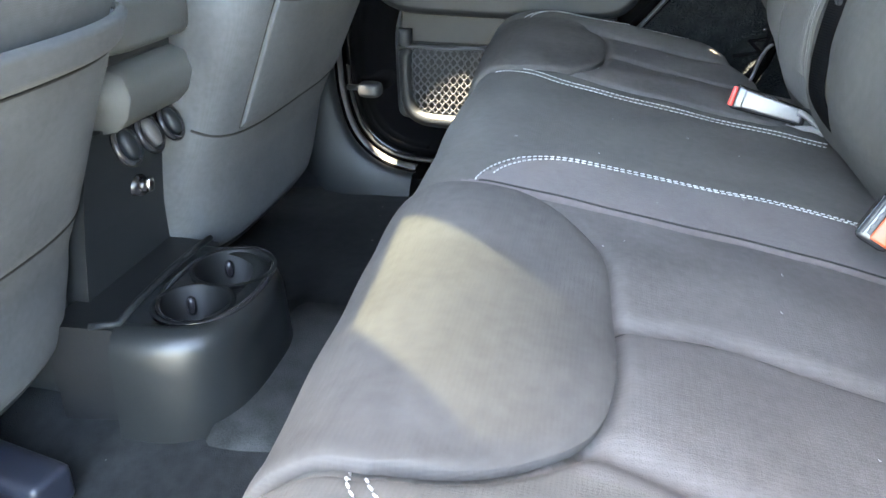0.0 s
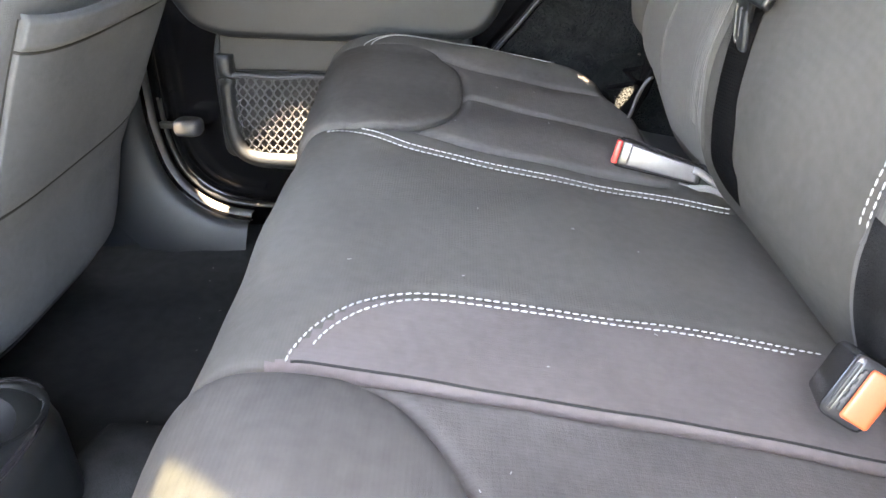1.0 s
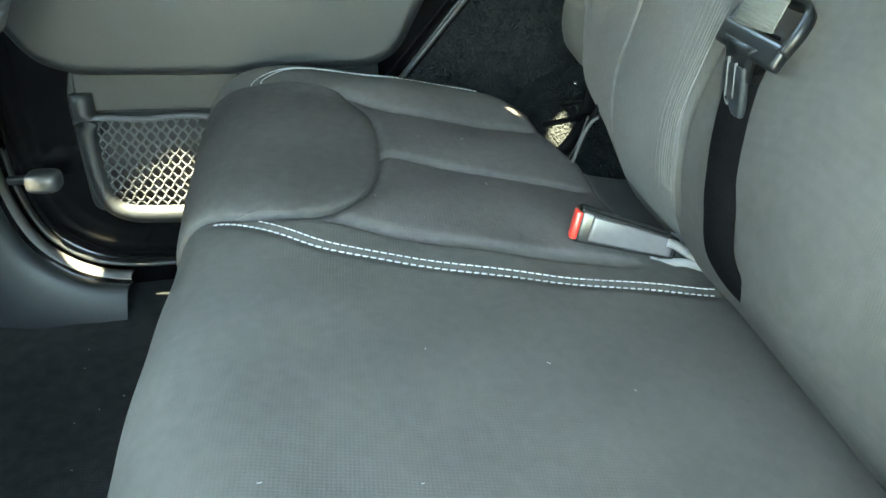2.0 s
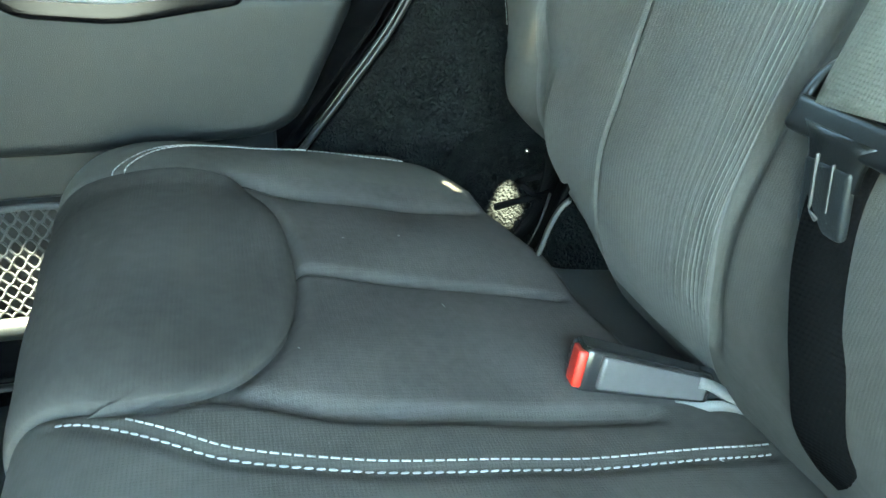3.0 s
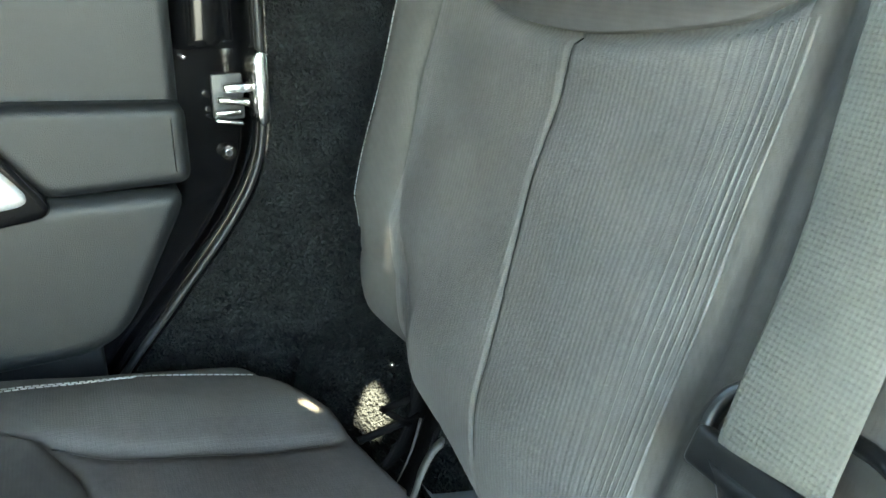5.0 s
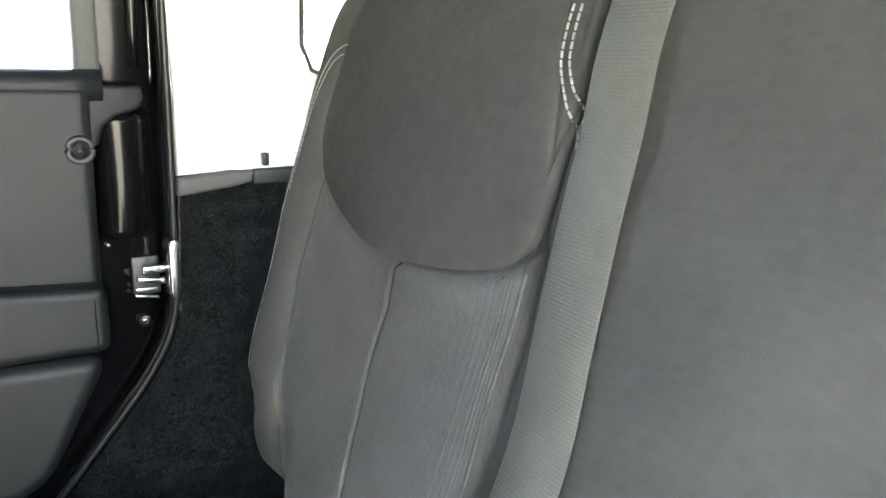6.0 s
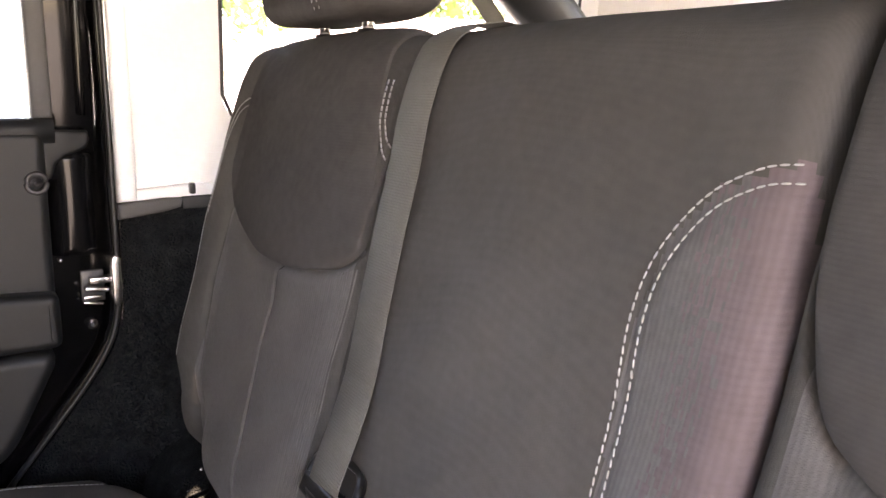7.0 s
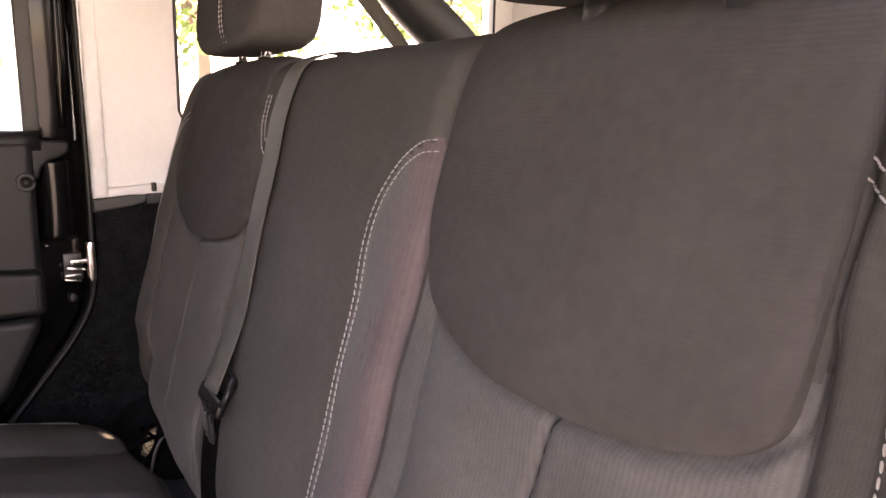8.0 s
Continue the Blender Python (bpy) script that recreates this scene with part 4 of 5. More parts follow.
for z, g in ((-0.005, 0.008), (0.03, 0.006), (0.09, 0.002), (0.112, 0.0), (0.122, -0.003), (0.130, -0.009), (0.1345, -0.018), (0.135, -0.024), (0.1335, -0.030)):
    rows.append([(x, y, z) for x, y in holder_outline(g)])
body = grid_bm(rows)
cups = [(0.611, 0.618, 0.041), (0.699, 0.613, 0.046)]
# two round wells
well = []
for cx_, cy_, r in cups:
    P = []
    for z, rr in ((0.1375, r + 0.004), (0.139, r + 0.001), (0.137, r - 0.002), (0.045, r - 0.007), (0.04, r - 0.011), (0.04, 0.001)):
        P.append([(cx_ + rr * math.cos(a), cy_ + rr * math.sin(a), z) for a in np.linspace(0, math.tau, 40, endpoint=False)])
    well.append(grid_bm(P, close_v=True))
part("holder_body", body, HOLDER, holder)
part("holder_shoulder", grid_bm([[(0.552, 0.665, z), (0.545, 0.75, z), (0.775, 0.75, z), (0.768, 0.665, z)] for z in (-0.005, 0.131)], close_v=True, caps=True), SEAL, holder, smooth=False)
for w_, (cx_, cy_, r) in zip(well, cups):
    cup = part("cup_well", w_, WELL_SHADED, holder, "round cup well, colour darkened for its shade")
    for a in (0.6, 2.7, 4.6):
        part("grip_tab", superbox(cx_ + (r - 0.006) * math.cos(a), cy_ + (r - 0.006) * math.sin(a), 0.115, 0.006, 0.006, 0.012, 0.8, 14, 8), PLASTIC_GLOSS, cup)


def deck_mesh():
    """The holder's top as rings from its rim in to both wells."""
    bm = bmesh.new()
    xs, ys = np.linspace(0.55, 0.772, 112), np.linspace(0.565, 0.680, 60)
    grid = {}
    for i, x in enumerate(xs):
        for j, y in enumerate(ys):
            c = abs((x - 0.651) / 0.097)
            inside = c < 1 and y > 0.674 - 0.100 * (1 - c ** (1 / 0.62 * 1.0)) ** 0.62
            hole = any(math.hypot(x - a, y - b) < r + 0.001 for a, b, r in cups)
            if inside and not hole:
                grid[i, j] = bm.verts.new((x, y, 0.1332))
    for i, j in list(grid):
        q = [(i, j), (i + 1, j), (i + 1, j + 1), (i, j + 1)]
        if all(k in grid for k in q):
            bm.faces.new([grid[k] for k in q])
    return bm


part("holder_deck", deck_mesh(), HOLDER, holder)
oval = [(0.664 + 0.090 * math.copysign(abs(math.cos(a)) ** 0.8, math.cos(a)), 0.615 + 0.051 * math.sin(a), 0.1345) for a in np.linspace(0, math.tau, 60, endpoint=False)]
part("deck_rim", tube(oval, 0.0035, 8, closed=True), PLASTIC_GLOSS, holder, "raised oval rim")
part("rear_rim", tube([(0.548, 0.700, 0.134), (0.556, 0.672, 0.1365), (0.60, 0.676, 0.138), (0.66, 0.678, 0.139), (0.72, 0.677, 0.139), (0.765, 0.674, 0.138)], 0.004, 8), PLASTIC, holder)

# ---- the far side: door opening, door and trim ----
# path of the opening's edge in (y, z), from the rear top round to the front
OPEN = spline([(0.040, 1.16), (0.040, 0.90), (0.040, 0.70), (0.042, 0.55), (0.048, 0.480), (0.075, 0.425), (0.130, 0.355), (0.195, 0.275), (0.27, 0.17), (0.35, 0.09), (0.43, 0.058), (0.53, 0.05), (0.60, 0.062), (0.648, 0.10), (0.672, 0.165), (0.680, 0.26), (0.685, 0.50), (0.70, 0.80), (0.70, 1.16)], 220)


def along(rings, path=OPEN):
    """A moulding along the opening: rings of (distance outwards from the opening's edge, x)."""
    P = np.array(path)
    t = np.gradient(P, axis=0)
    t /= np.linalg.norm(t, axis=1)[:, None]
    n = np.stack([t[:, 1], -t[:, 0]], 1)
    if ((P - P.mean(0)) * n).sum() < 0:
        n = -n
    return [[(x, *(P[i] + n[i] * d)) for d, x in rings] for i in range(len(P))]


side = thing("body_side", (1.36, 0.30, 0.0), "black painted door surround of the car body", "body side", kind="structure")
part("door_flange", grid_bm(along([(-0.008, 1.43), (-0.008, 1.372), (-0.005, 1.364), (0.000, 1.362), (0.010, 1.363), (0.014, 1.43)])), PAINT, side)
part("weather_strip", grid_bm(along([(0.000, 1.362), (-0.003, 1.354), (-0.0005, 1.3495), (0.0030, 1.350), (0.0050, 1.355), (0.0045, 1.364)], OPEN[:140])), SEAL, side, "grey rubber door seal")
low = OPEN[118:]
part("sill_step", grid_bm(along([(0.010, 1.363), (0.013, 1.356), (0.014, 1.348), (0.013, 1.340), (0.016, 1.333), (0.022, 1.330)], low)), PAINT, side, "glossy black sill step")
part("sill_strip", grid_bm(along([(0.0140, 1.355), (0.0105, 1.353), (0.0105, 1.337), (0.0150, 1.335)], OPEN[118:178])), GREY_TRIM, side, "grey sill strip")
start = next(k for k in range(100, 220) if OPEN[k][0] > 0.545)
trim = along([(0.024, 1.345), (0.021, 1.334), (0.018, 1.326), (0.0165, 1.318), (0.019, 1.310), (0.026, 1.305), (0.040, 1.300), (0.065, 1.294), (0.095, 1.289), (0.12, 1.292)], OPEN[start:])
part("sill_trim", grid_bm(trim), PLASTIC, side, "dark moulded sill and pillar trim")
# pillar trim beside the front seat
part("pillar_trim", grid_bm([[(x, y, z) for x, y in ((1.36, 0.70), (1.325, 0.715), (1.305, 0.735), (1.298, 0.78), (1.30, 0.83), (1.36, 0.86))] for z in np.linspace(-0.01, 1.16, 12)], caps=False), PLASTIC, side, "dark pillar trim")
part("pillar_fold", grid_bm([[(x, y, z) for x, y in ((1.292, 0.790), (1.284, 0.798), (1.268, 0.806), (1.262, 0.82), (1.262, 0.90))] for z in np.linspace(-0.01, 1.16, 8)]), PLASTIC, side)

# carpeted quarter panel behind the door
def quarter():
    """From the seal back to the tail, following the opening's edge."""
    edge_ = [r[0] for r in along([(0.008, 1.36)])]
    edge_ = [p for p in edge_[:150] if p[2] < 0.64 and p[1] < 0.45]
    rows = []
    for _, y0, z0 in edge_:
        rows.append([(1.356 - 0.010 * math.sin(min(1, u * 8) * math.pi / 2), y0 + (-1.05 - y0) * u**1.5, z0) for u in np.linspace(0, 1, 40)])
    return grid_bm(rows)


part("quarter_carpet", quarter(), CARPET, side, "black carpet lining of the rear quarter")
part("wheel_house", superbox(1.29, -0.64, 0.12, 0.10, 0.36, 0.22, 0.4, 48, 24), CARPET, side, "carpeted wheel arch")

part("arch_front", superbox(1.345, -0.180, 0.150, 0.182, 0.215, 0.175, 0.5, 64, 40), CARPET, side, "carpeted front of the wheel arch")

ledge = thing("quarter_ledge", (1.36, -0.05, 0.62), "grey plastic ledge strip under the white liner", "trim", kind="structure")
part("ledge_strip", prism([(0.036, 0.617), (0.036, 0.636), (-0.02, 0.641), (-0.042, 0.640), (-0.040, 0.629), (-0.02, 0.624)], 1.336, 1.37, 0.004), GREY_TRIM, ledge)
part("ledge_rail", prism([(-0.043, 0.624), (-0.043, 0.641), (-1.0, 0.648), (-1.0, 0.630)], 1.345, 1.38, 0.003), PLASTIC, ledge)
part("ledge_clip", box((0.012, 0.007, 0.014), (1.340, -0.055, 0.652), 0.002), PLASTIC_GLOSS, ledge)

# white hard top: side liner with the quarter window, rear, roof
top = thing("hard_top", (0.675, -0.5, 0.65), "white hard top shell with rear quarter windows", "roof", kind="structure")


def frame_wall(fn, y0, y1, z0, z1, wy0, wy1, wz0, wz1, r=0.035):
    """A wall with a rounded opening; fn(a, b, depth) gives the place; with its thickness."""
    n = 16
    hole, outer = [], []
    corners = ((wy1 - r, wz1 - r, 0), (wy0 + r, wz1 - r, 1), (wy0 + r, wz0 + r, 2), (wy1 - r, wz0 + r, 3))
    for cy, cz, q in corners:
        for k in range(n):
            a = q * math.pi / 2 + k / (n - 1) * math.pi / 2
            h = (cy + r * math.cos(a), cz + r * math.sin(a))
            hole.append(h)
            m = 0.5 * (wy0 + wy1), 0.5 * (wz0 + wz1)
            dx, dz = h[0] - m[0], h[1] - m[1]
            sx = (y1 - m[0]) / dx if dx > 1e-9 else (y0 - m[0]) / dx if dx < -1e-9 else 1e9
            sz = (z1 - m[1]) / dz if dz > 1e-9 else (z0 - m[1]) / dz if dz < -1e-9 else 1e9
            s = min(sx, sz)
            outer.append((m[0] + dx * s, m[1] + dz * s))
    for cy, cz in ((y0, z0), (y0, z1), (y1, z0), (y1, z1)):
        k = min(range(len(outer)), key=lambda i: (outer[i][0] - cy) ** 2 + (outer[i][1] - cz) ** 2)
        outer[k] = (cy, cz)
    rows = [[fn(*p, 0.0) for p in outer], [fn(*p, 0.0) for p in hole], [fn(*p, 0.04) for p in hole], [fn(*p, 0.04) for p in outer]]
    return grid_bm(rows, close_v=True, close_u=True)


def far_side(a, b, d):
    return (1.362 + d - 0.05 * max(0, b - 0.64), a, b)


def near_side(a, b, d):
    return (-0.012 - d + 0.05 * max(0, b - 0.64), a, b)


def rear_side(a, b, d):
    return (a, -1.06 - d, b)


part("side_liner", frame_wall(far_side, -1.06, 0.036, 0.639, 1.20, -0.70, -0.104, 0.735, 1.10), HARDTOP, top, "white inner side liner", smooth=False)
part("liner_fold", prism([(0.034, 0.639), (0.034, 1.19), (0.012, 1.19), (0.012, 0.639)], 1.338, 1.362, 0.008, 3), HARDTOP, top)
part("liner_lip", prism([(0.034, 0.637), (0.034, 0.650), (-0.05, 0.656), (-0.10, 0.656), (-0.10, 0.642)], 1.347, 1.366, 0.004), HARDTOP, top)
part("side_liner", frame_wall(near_side, -1.06, 0.036, 0.652, 1.20, -0.70, -0.104, 0.735, 1.10), HARDTOP, top, "white inner side liner")
part("rear_liner", frame_wall(rear_side, -0.05, 1.40, 0.30, 1.20, 0.12, 1.22, 0.70, 1.10), HARDTOP, top, "white rear frame")
part("corner_post", grid_bm([[(1.352 - 0.13 * math.sin(a) ** 1.5, -0.74 - 0.30 * (1 - math.cos(a)), z) for a in np.linspace(0, math.pi / 2, 14)] for z in (0.62, 1.2)]), HARDTOP, top, "white rear corner pillar")


def roof_z(x):
    return 1.185 + 0.035 * (1 - ((x - 0.675) / 0.72) ** 2)


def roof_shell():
    """The unseen roof with its thickness, left open at slots added to let sun patches through."""
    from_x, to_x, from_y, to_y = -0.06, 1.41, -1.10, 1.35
    cuts_x = sorted({from_x, to_x, *[v for q in SUN_SLOTS for v in q[:2]], *np.linspace(0.3, 0.9, 7)})
    cuts_y = sorted({from_y, to_y, *[v for q in SUN_SLOTS for v in q[2:]], *np.linspace(-0.8, 1.2, 6)})
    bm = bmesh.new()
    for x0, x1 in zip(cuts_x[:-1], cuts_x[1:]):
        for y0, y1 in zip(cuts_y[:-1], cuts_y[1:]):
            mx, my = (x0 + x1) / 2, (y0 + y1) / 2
            if any(q[0] < mx < q[1] and q[2] < my < q[3] for q in SUN_SLOTS):
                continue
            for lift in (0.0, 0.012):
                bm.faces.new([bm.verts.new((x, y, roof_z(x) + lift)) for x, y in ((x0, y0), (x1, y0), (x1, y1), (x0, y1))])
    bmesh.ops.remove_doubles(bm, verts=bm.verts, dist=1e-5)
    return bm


# made-up roof openings that cast the sun patches: the gap cut in the shell (x0, x1, y0, y1) and the outline left clear
# in its sheet
SUN_GAPS = [
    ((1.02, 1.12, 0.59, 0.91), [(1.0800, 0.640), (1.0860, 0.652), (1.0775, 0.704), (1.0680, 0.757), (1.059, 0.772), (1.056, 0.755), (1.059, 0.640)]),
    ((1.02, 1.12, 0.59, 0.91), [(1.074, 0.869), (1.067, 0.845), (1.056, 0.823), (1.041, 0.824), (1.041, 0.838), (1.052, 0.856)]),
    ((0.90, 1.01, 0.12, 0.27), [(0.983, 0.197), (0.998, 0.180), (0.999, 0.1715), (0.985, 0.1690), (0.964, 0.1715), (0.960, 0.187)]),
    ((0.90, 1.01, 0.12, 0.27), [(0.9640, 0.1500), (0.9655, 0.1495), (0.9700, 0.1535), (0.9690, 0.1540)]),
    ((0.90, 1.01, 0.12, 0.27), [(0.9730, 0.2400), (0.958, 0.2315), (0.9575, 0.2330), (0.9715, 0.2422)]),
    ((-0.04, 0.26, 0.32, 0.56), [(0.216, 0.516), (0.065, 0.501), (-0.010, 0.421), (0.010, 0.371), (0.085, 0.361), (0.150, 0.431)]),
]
SUN_SLOTS = [g[0] for g in SUN_GAPS]
part("roof_liner", roof_shell(), HEADLINER, top, "unseen dark roof lining with openings added for sun patches", smooth=False)


def sun_mask(rect, clear):
    """A thin sheet over a gap of the unseen roof, with clear outlines left open to shape the sun patches."""
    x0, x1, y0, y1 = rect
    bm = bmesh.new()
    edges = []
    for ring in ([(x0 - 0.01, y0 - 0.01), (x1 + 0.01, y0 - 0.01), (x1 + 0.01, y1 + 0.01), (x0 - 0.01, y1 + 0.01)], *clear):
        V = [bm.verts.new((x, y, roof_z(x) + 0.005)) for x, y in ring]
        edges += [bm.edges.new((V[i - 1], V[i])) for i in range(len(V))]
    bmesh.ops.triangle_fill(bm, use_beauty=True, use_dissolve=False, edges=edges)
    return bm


def sun_filter(clear):
    bm = bmesh.new()
    cx, cy = np.mean(clear, axis=0)
    bm.faces.new([bm.verts.new((x, y, roof_z(x) + 0.009)) for x, y in [(cx + (p - cx) * 1.2, cy + (q - cy) * 1.2) for p, q in clear]])
    return bm


# added masks and a dimming pane that give the sun patches their shapes
for rect in dict.fromkeys(SUN_SLOTS):
    part("sun_mask", sun_mask(rect, [g[1] for g in SUN_GAPS if g[0] == rect]), HEADLINER, top, "unseen roof mask that shapes the sun patches", smooth=False)
part("sun_filter", sun_filter(SUN_GAPS[-1][1]), SUN_FILTER, top, "unseen roof pane added to dim one sun patch", smooth=False)
part("rear_wall_low", box((1.46, 0.05, 0.75), (0.675, -1.085, 0.33), 0.01), PLASTIC, top, "dark tailgate panel")
part("window_rubber", tube([far_side(a, b, -0.001) for a, b in [(-0.104, 0.77), (-0.104, 1.065), (-0.115, 1.09), (-0.14, 1.10), (-0.66, 1.10), (-0.69, 1.09), (-0.70, 1.06), (-0.70, 0.77), (-0.69, 0.745), (-0.66, 0.735), (-0.14, 0.735), (-0.115, 0.745)]], 0.0028, 8, closed=True), RUBBER, top, "black window seal")
part("quarter_glass", grid_bm([[far_side(a, b, 0.02) for b in (0.73, 1.105)] for a in (-0.71, -0.095)]), GLASS, top, "clear quarter window").visible_shadow = False
part("rear_glass", grid_bm([[rear_side(a, b, 0.02) for b in (0.69, 1.11)] for a in (0.11, 1.23)]), GLASS, top, "clear rear window").visible_shadow = False
part("rear_glass_rubber", tube([rear_side(a, b, -0.002) for a, b in ((0.12, 0.72), (0.12, 1.08), (0.15, 1.10), (1.19, 1.10), (1.22, 1.08), (1.22, 0.72), (1.19, 0.70), (0.15, 0.70))], 0.007, 8, closed=True), RUBBER, top)

# padded roll bar
bar = thing("roll_bar", (1.20, -0.5, 0.80), "black padded roll bar leg with a webbing strap", "roll bar")
leg = spline([(1.20, -0.10, 1.15), (1.20, -0.33, 1.05), (1.20, -0.44, 0.947), (1.20, -0.535, 0.865), (1.20, -0.66, 0.74), (1.20, -0.76, 0.60)], 40)
part("bar_padding", tube(leg, 0.040, 20), RUBBER, bar)
part("cross_bar", tube([(x, -0.24, 1.10) for x in np.linspace(0.12, 1.23, 20)], 0.04, 16), RUBBER, bar)
part("side_bar", tube([(1.22, y, 1.14) for y in np.linspace(-0.12, 1.3, 30)], 0.04, 16), RUBBER, bar)
strap = spline([(1.20, -0.22, 1.08), (1.20, -0.30, 1.005), (1.20, -0.365, 0.942), (1.20, -0.4375, 0.858), (1.20, -0.54, 0.74), (1.19, -0.60, 0.64)], 30)
part("strap", tube(strap, 0, flat=(0.026, 0.004, (0, 0.7, -0.7))), WEBBING, bar)

# ---- far rear door ----
door = thing("rear_door", (1.36, 0.35, 0.06), "closed black rear door with dark moulded panel and net pocket", "car door")
E_low = [tuple(p) for p in OPEN if p[1] < 0.745]
shell = [(y, z) for y, z in E_low]
# shrink the outline a little inside the opening
cy = np.mean([p[0] for p in shell])
shell = [(y + (0.012 if y < 0.3 else -0.006), z + (0.006 if z < 0.2 else 0)) for y, z in shell[::2]]
part("door_shell", prism(shell, 1.368, 1.43, 0.004), PAINT, door, "glossy black painted door shell")
part("rear_frame", prism([(0.052, 0.70), (0.046, 1.16), (0.104, 1.16), (0.104, 0.70)], 1.366, 1.42, 0.006), PAINT, door)
part("glass_channel", prism([(0.098, 0.74), (0.098, 1.16), (0.120, 1.16), (0.120, 0.74)], 1.362, 1.40, 0.004), GREY_TRIM, door, "grey glass run channel")
part("edge_gleam_strip", tube([(1.360, 0.060 + 0.008 * (1 - (z - 0.70) / 0.45), z) for z in np.linspace(0.745, 1.16, 14)], 0.0045, 8), PAINT, door)
part("front_frame", prism([(0.640, 0.70), (0.640, 1.16), (0.697, 1.16), (0.690, 0.70)], 1.366, 1.42, 0.006), PAINT, door)
part("top_frame", prism([(0.044, 1.12), (0.044, 1.18), (0.697, 1.18), (0.697, 1.12)], 1.366, 1.42, 0.006), PAINT, door)
part("window_glass", grid_bm([[(1.385, y, z) for z in (0.72, 1.14)] for y in (0.10, 0.66)]), GLASS, door, "clear door glass").visible_shadow = False


def soft_plate(outline, x_in, x_out, bevel, seg=4):
    return plate(outline, x_in, x_out, bevel, seg + 2)


def rounded(points, r, n=6):
    """An outline with its corners rounded."""
    out = []
    P = [np.array(p, float) for p in points]
    for i, p in enumerate(P):
        a, b = P[i - 1], P[(i + 1) % len(P)]
        ra = min(r, np.linalg.norm(a - p) * 0.45)
        rb = min(r, np.linalg.norm(b - p) * 0.45)
        s, e = p + (a - p) / np.linalg.norm(a - p) * ra, p + (b - p) / np.linalg.norm(b - p) * rb
        for t in np.linspace(0, 1, n):
            out.append(tuple((1 - t) ** 2 * s + 2 * t * (1 - t) * p + t * t * e))
    return out


upper = rounded([(0.112, 0.728), (0.64, 0.731), (0.64, 0.50), (0.114, 0.50)], 0.010)
part("upper_panel", soft_plate(upper, 1.335, 1.37, 0.010), PLASTIC_SOFT, door, "dark grained upper door panel")
part("sill_roll", tube([(1.352, y, 0.727) for y in np.linspace(0.10, 0.64, 20)], 0.016, 14), PLASTIC_SOFT, door)
horn = [(0.114, 0.728), (0.064, 0.727), (0.062, 0.716), (0.066, 0.707), (0.076, 0.702), (0.090, 0.698), (0.101, 0.688), (0.106, 0.672), (0.114, 0.668)]
part("sill_horn", prism(horn, 1.345, 1.371, 0.004, 3), PLASTIC_SOFT, door)
cover = [[(1.372 - d, 0.112 - 0.058 * u, z) for u, d in ((0, 0.0), (0.06, 0.012), (0.2, 0.020), (0.5, 0.022 + 0.004 * math.sin(z * 22)), (0.8, 0.018), (0.95, 0.009), (1.0, 0.0))] for z in np.linspace(0.575, 0.700, 16)]
part("edge_cover", grid_bm(cover, caps=True), PAINT, door, "glossy black door edge cover")
arm = rounded([(0.113, 0.470), (0.176, 0.347), (0.21, 0.330), (0.40, 0.325), (0.56, 0.328), (0.605, 0.345), (0.64, 0.40), (0.64, 0.470)], 0.026)
part("armrest_panel", soft_plate(arm, 1.306, 1.37, 0.014, 6), PLASTIC_SOFT, door, "dark grained padded armrest panel")
pull = rounded([(0.112, 0.472), (0.112, 0.538), (0.25, 0.545), (0.262, 0.52), (0.225, 0.470)], 0.012)
part("pull_cup", soft_plate(pull, 1.310, 1.37, 0.010, 5), PLASTIC_SOFT, door, "dark padded door pull")
bez = rounded([(0.228, 0.470), (0.262, 0.515), (0.30, 0.545), (0.41, 0.545), (0.44, 0.50), (0.41, 0.468), (0.33, 0.461)], 0.02)
part("handle_surround", soft_plate(rounded([(0.214, 0.458), (0.254, 0.520), (0.295, 0.556), (0.42, 0.556), (0.455, 0.50), (0.42, 0.452), (0.33, 0.443)], 0.02), 1.3035, 1.36, 0.006), PAINT, door, "black handle surround")
hb = part("handle_bezel", soft_plate(bez, 1.300, 1.34, 0.006), SILVER, door, "bright silver handle bezel")
part("lock_button", rod((1.302, 0.279, 0.492), (1.294, 0.279, 0.492), 0.0085, 0.008, 24), SILVER, hb)
part("button_ring", tube([(1.2995, 0.279 + 0.0105 * math.cos(a), 0.492 + 0.0105 * math.sin(a)) for a in np.linspace(0, math.tau, 28, endpoint=False)], 0.0014, 8, closed=True), RUBBER, hb, "dark ring round the lock button")
part("button_socket", rod((1.2945, 0.279, 0.492), (1.2935, 0.279, 0.492), 0.0042, 0.0042, 16), GREY_TRIM, hb)
part("lower_panel", soft_plate(rounded([(0.20, 0.34), (0.575, 0.345), (0.590, 0.29), (0.585, 0.13), (0.30, 0.13), (0.225, 0.22)], 0.02), 1.356, 1.372, 0.004), PLASTIC_SOFT, door, "dark pocket back panel")
part("panel_strip", soft_plate(rounded([(0.20, 0.272), (0.20, 0.335), (0.575, 0.335), (0.575, 0.272)], 0.006), 1.344, 1.36, 0.004), PLASTIC_SOFT, door)
lip = spline([(0.566, 0.298), (0.566, 0.25), (0.564, 0.19), (0.556, 0.155), (0.535, 0.138), (0.49, 0.133), (0.36, 0.133), (0.25, 0.135)], 60)
part("pocket_lip", tube([(1.340, y, z) for y, z in lip], 0.0135, 12), PLASTIC_SOFT, door, "rounded pocket rim")
part("pocket_floor", box((0.03, 0.30, 0.006), (1.352, 0.40, 0.137), 0.002), PLASTIC_SOFT, door)
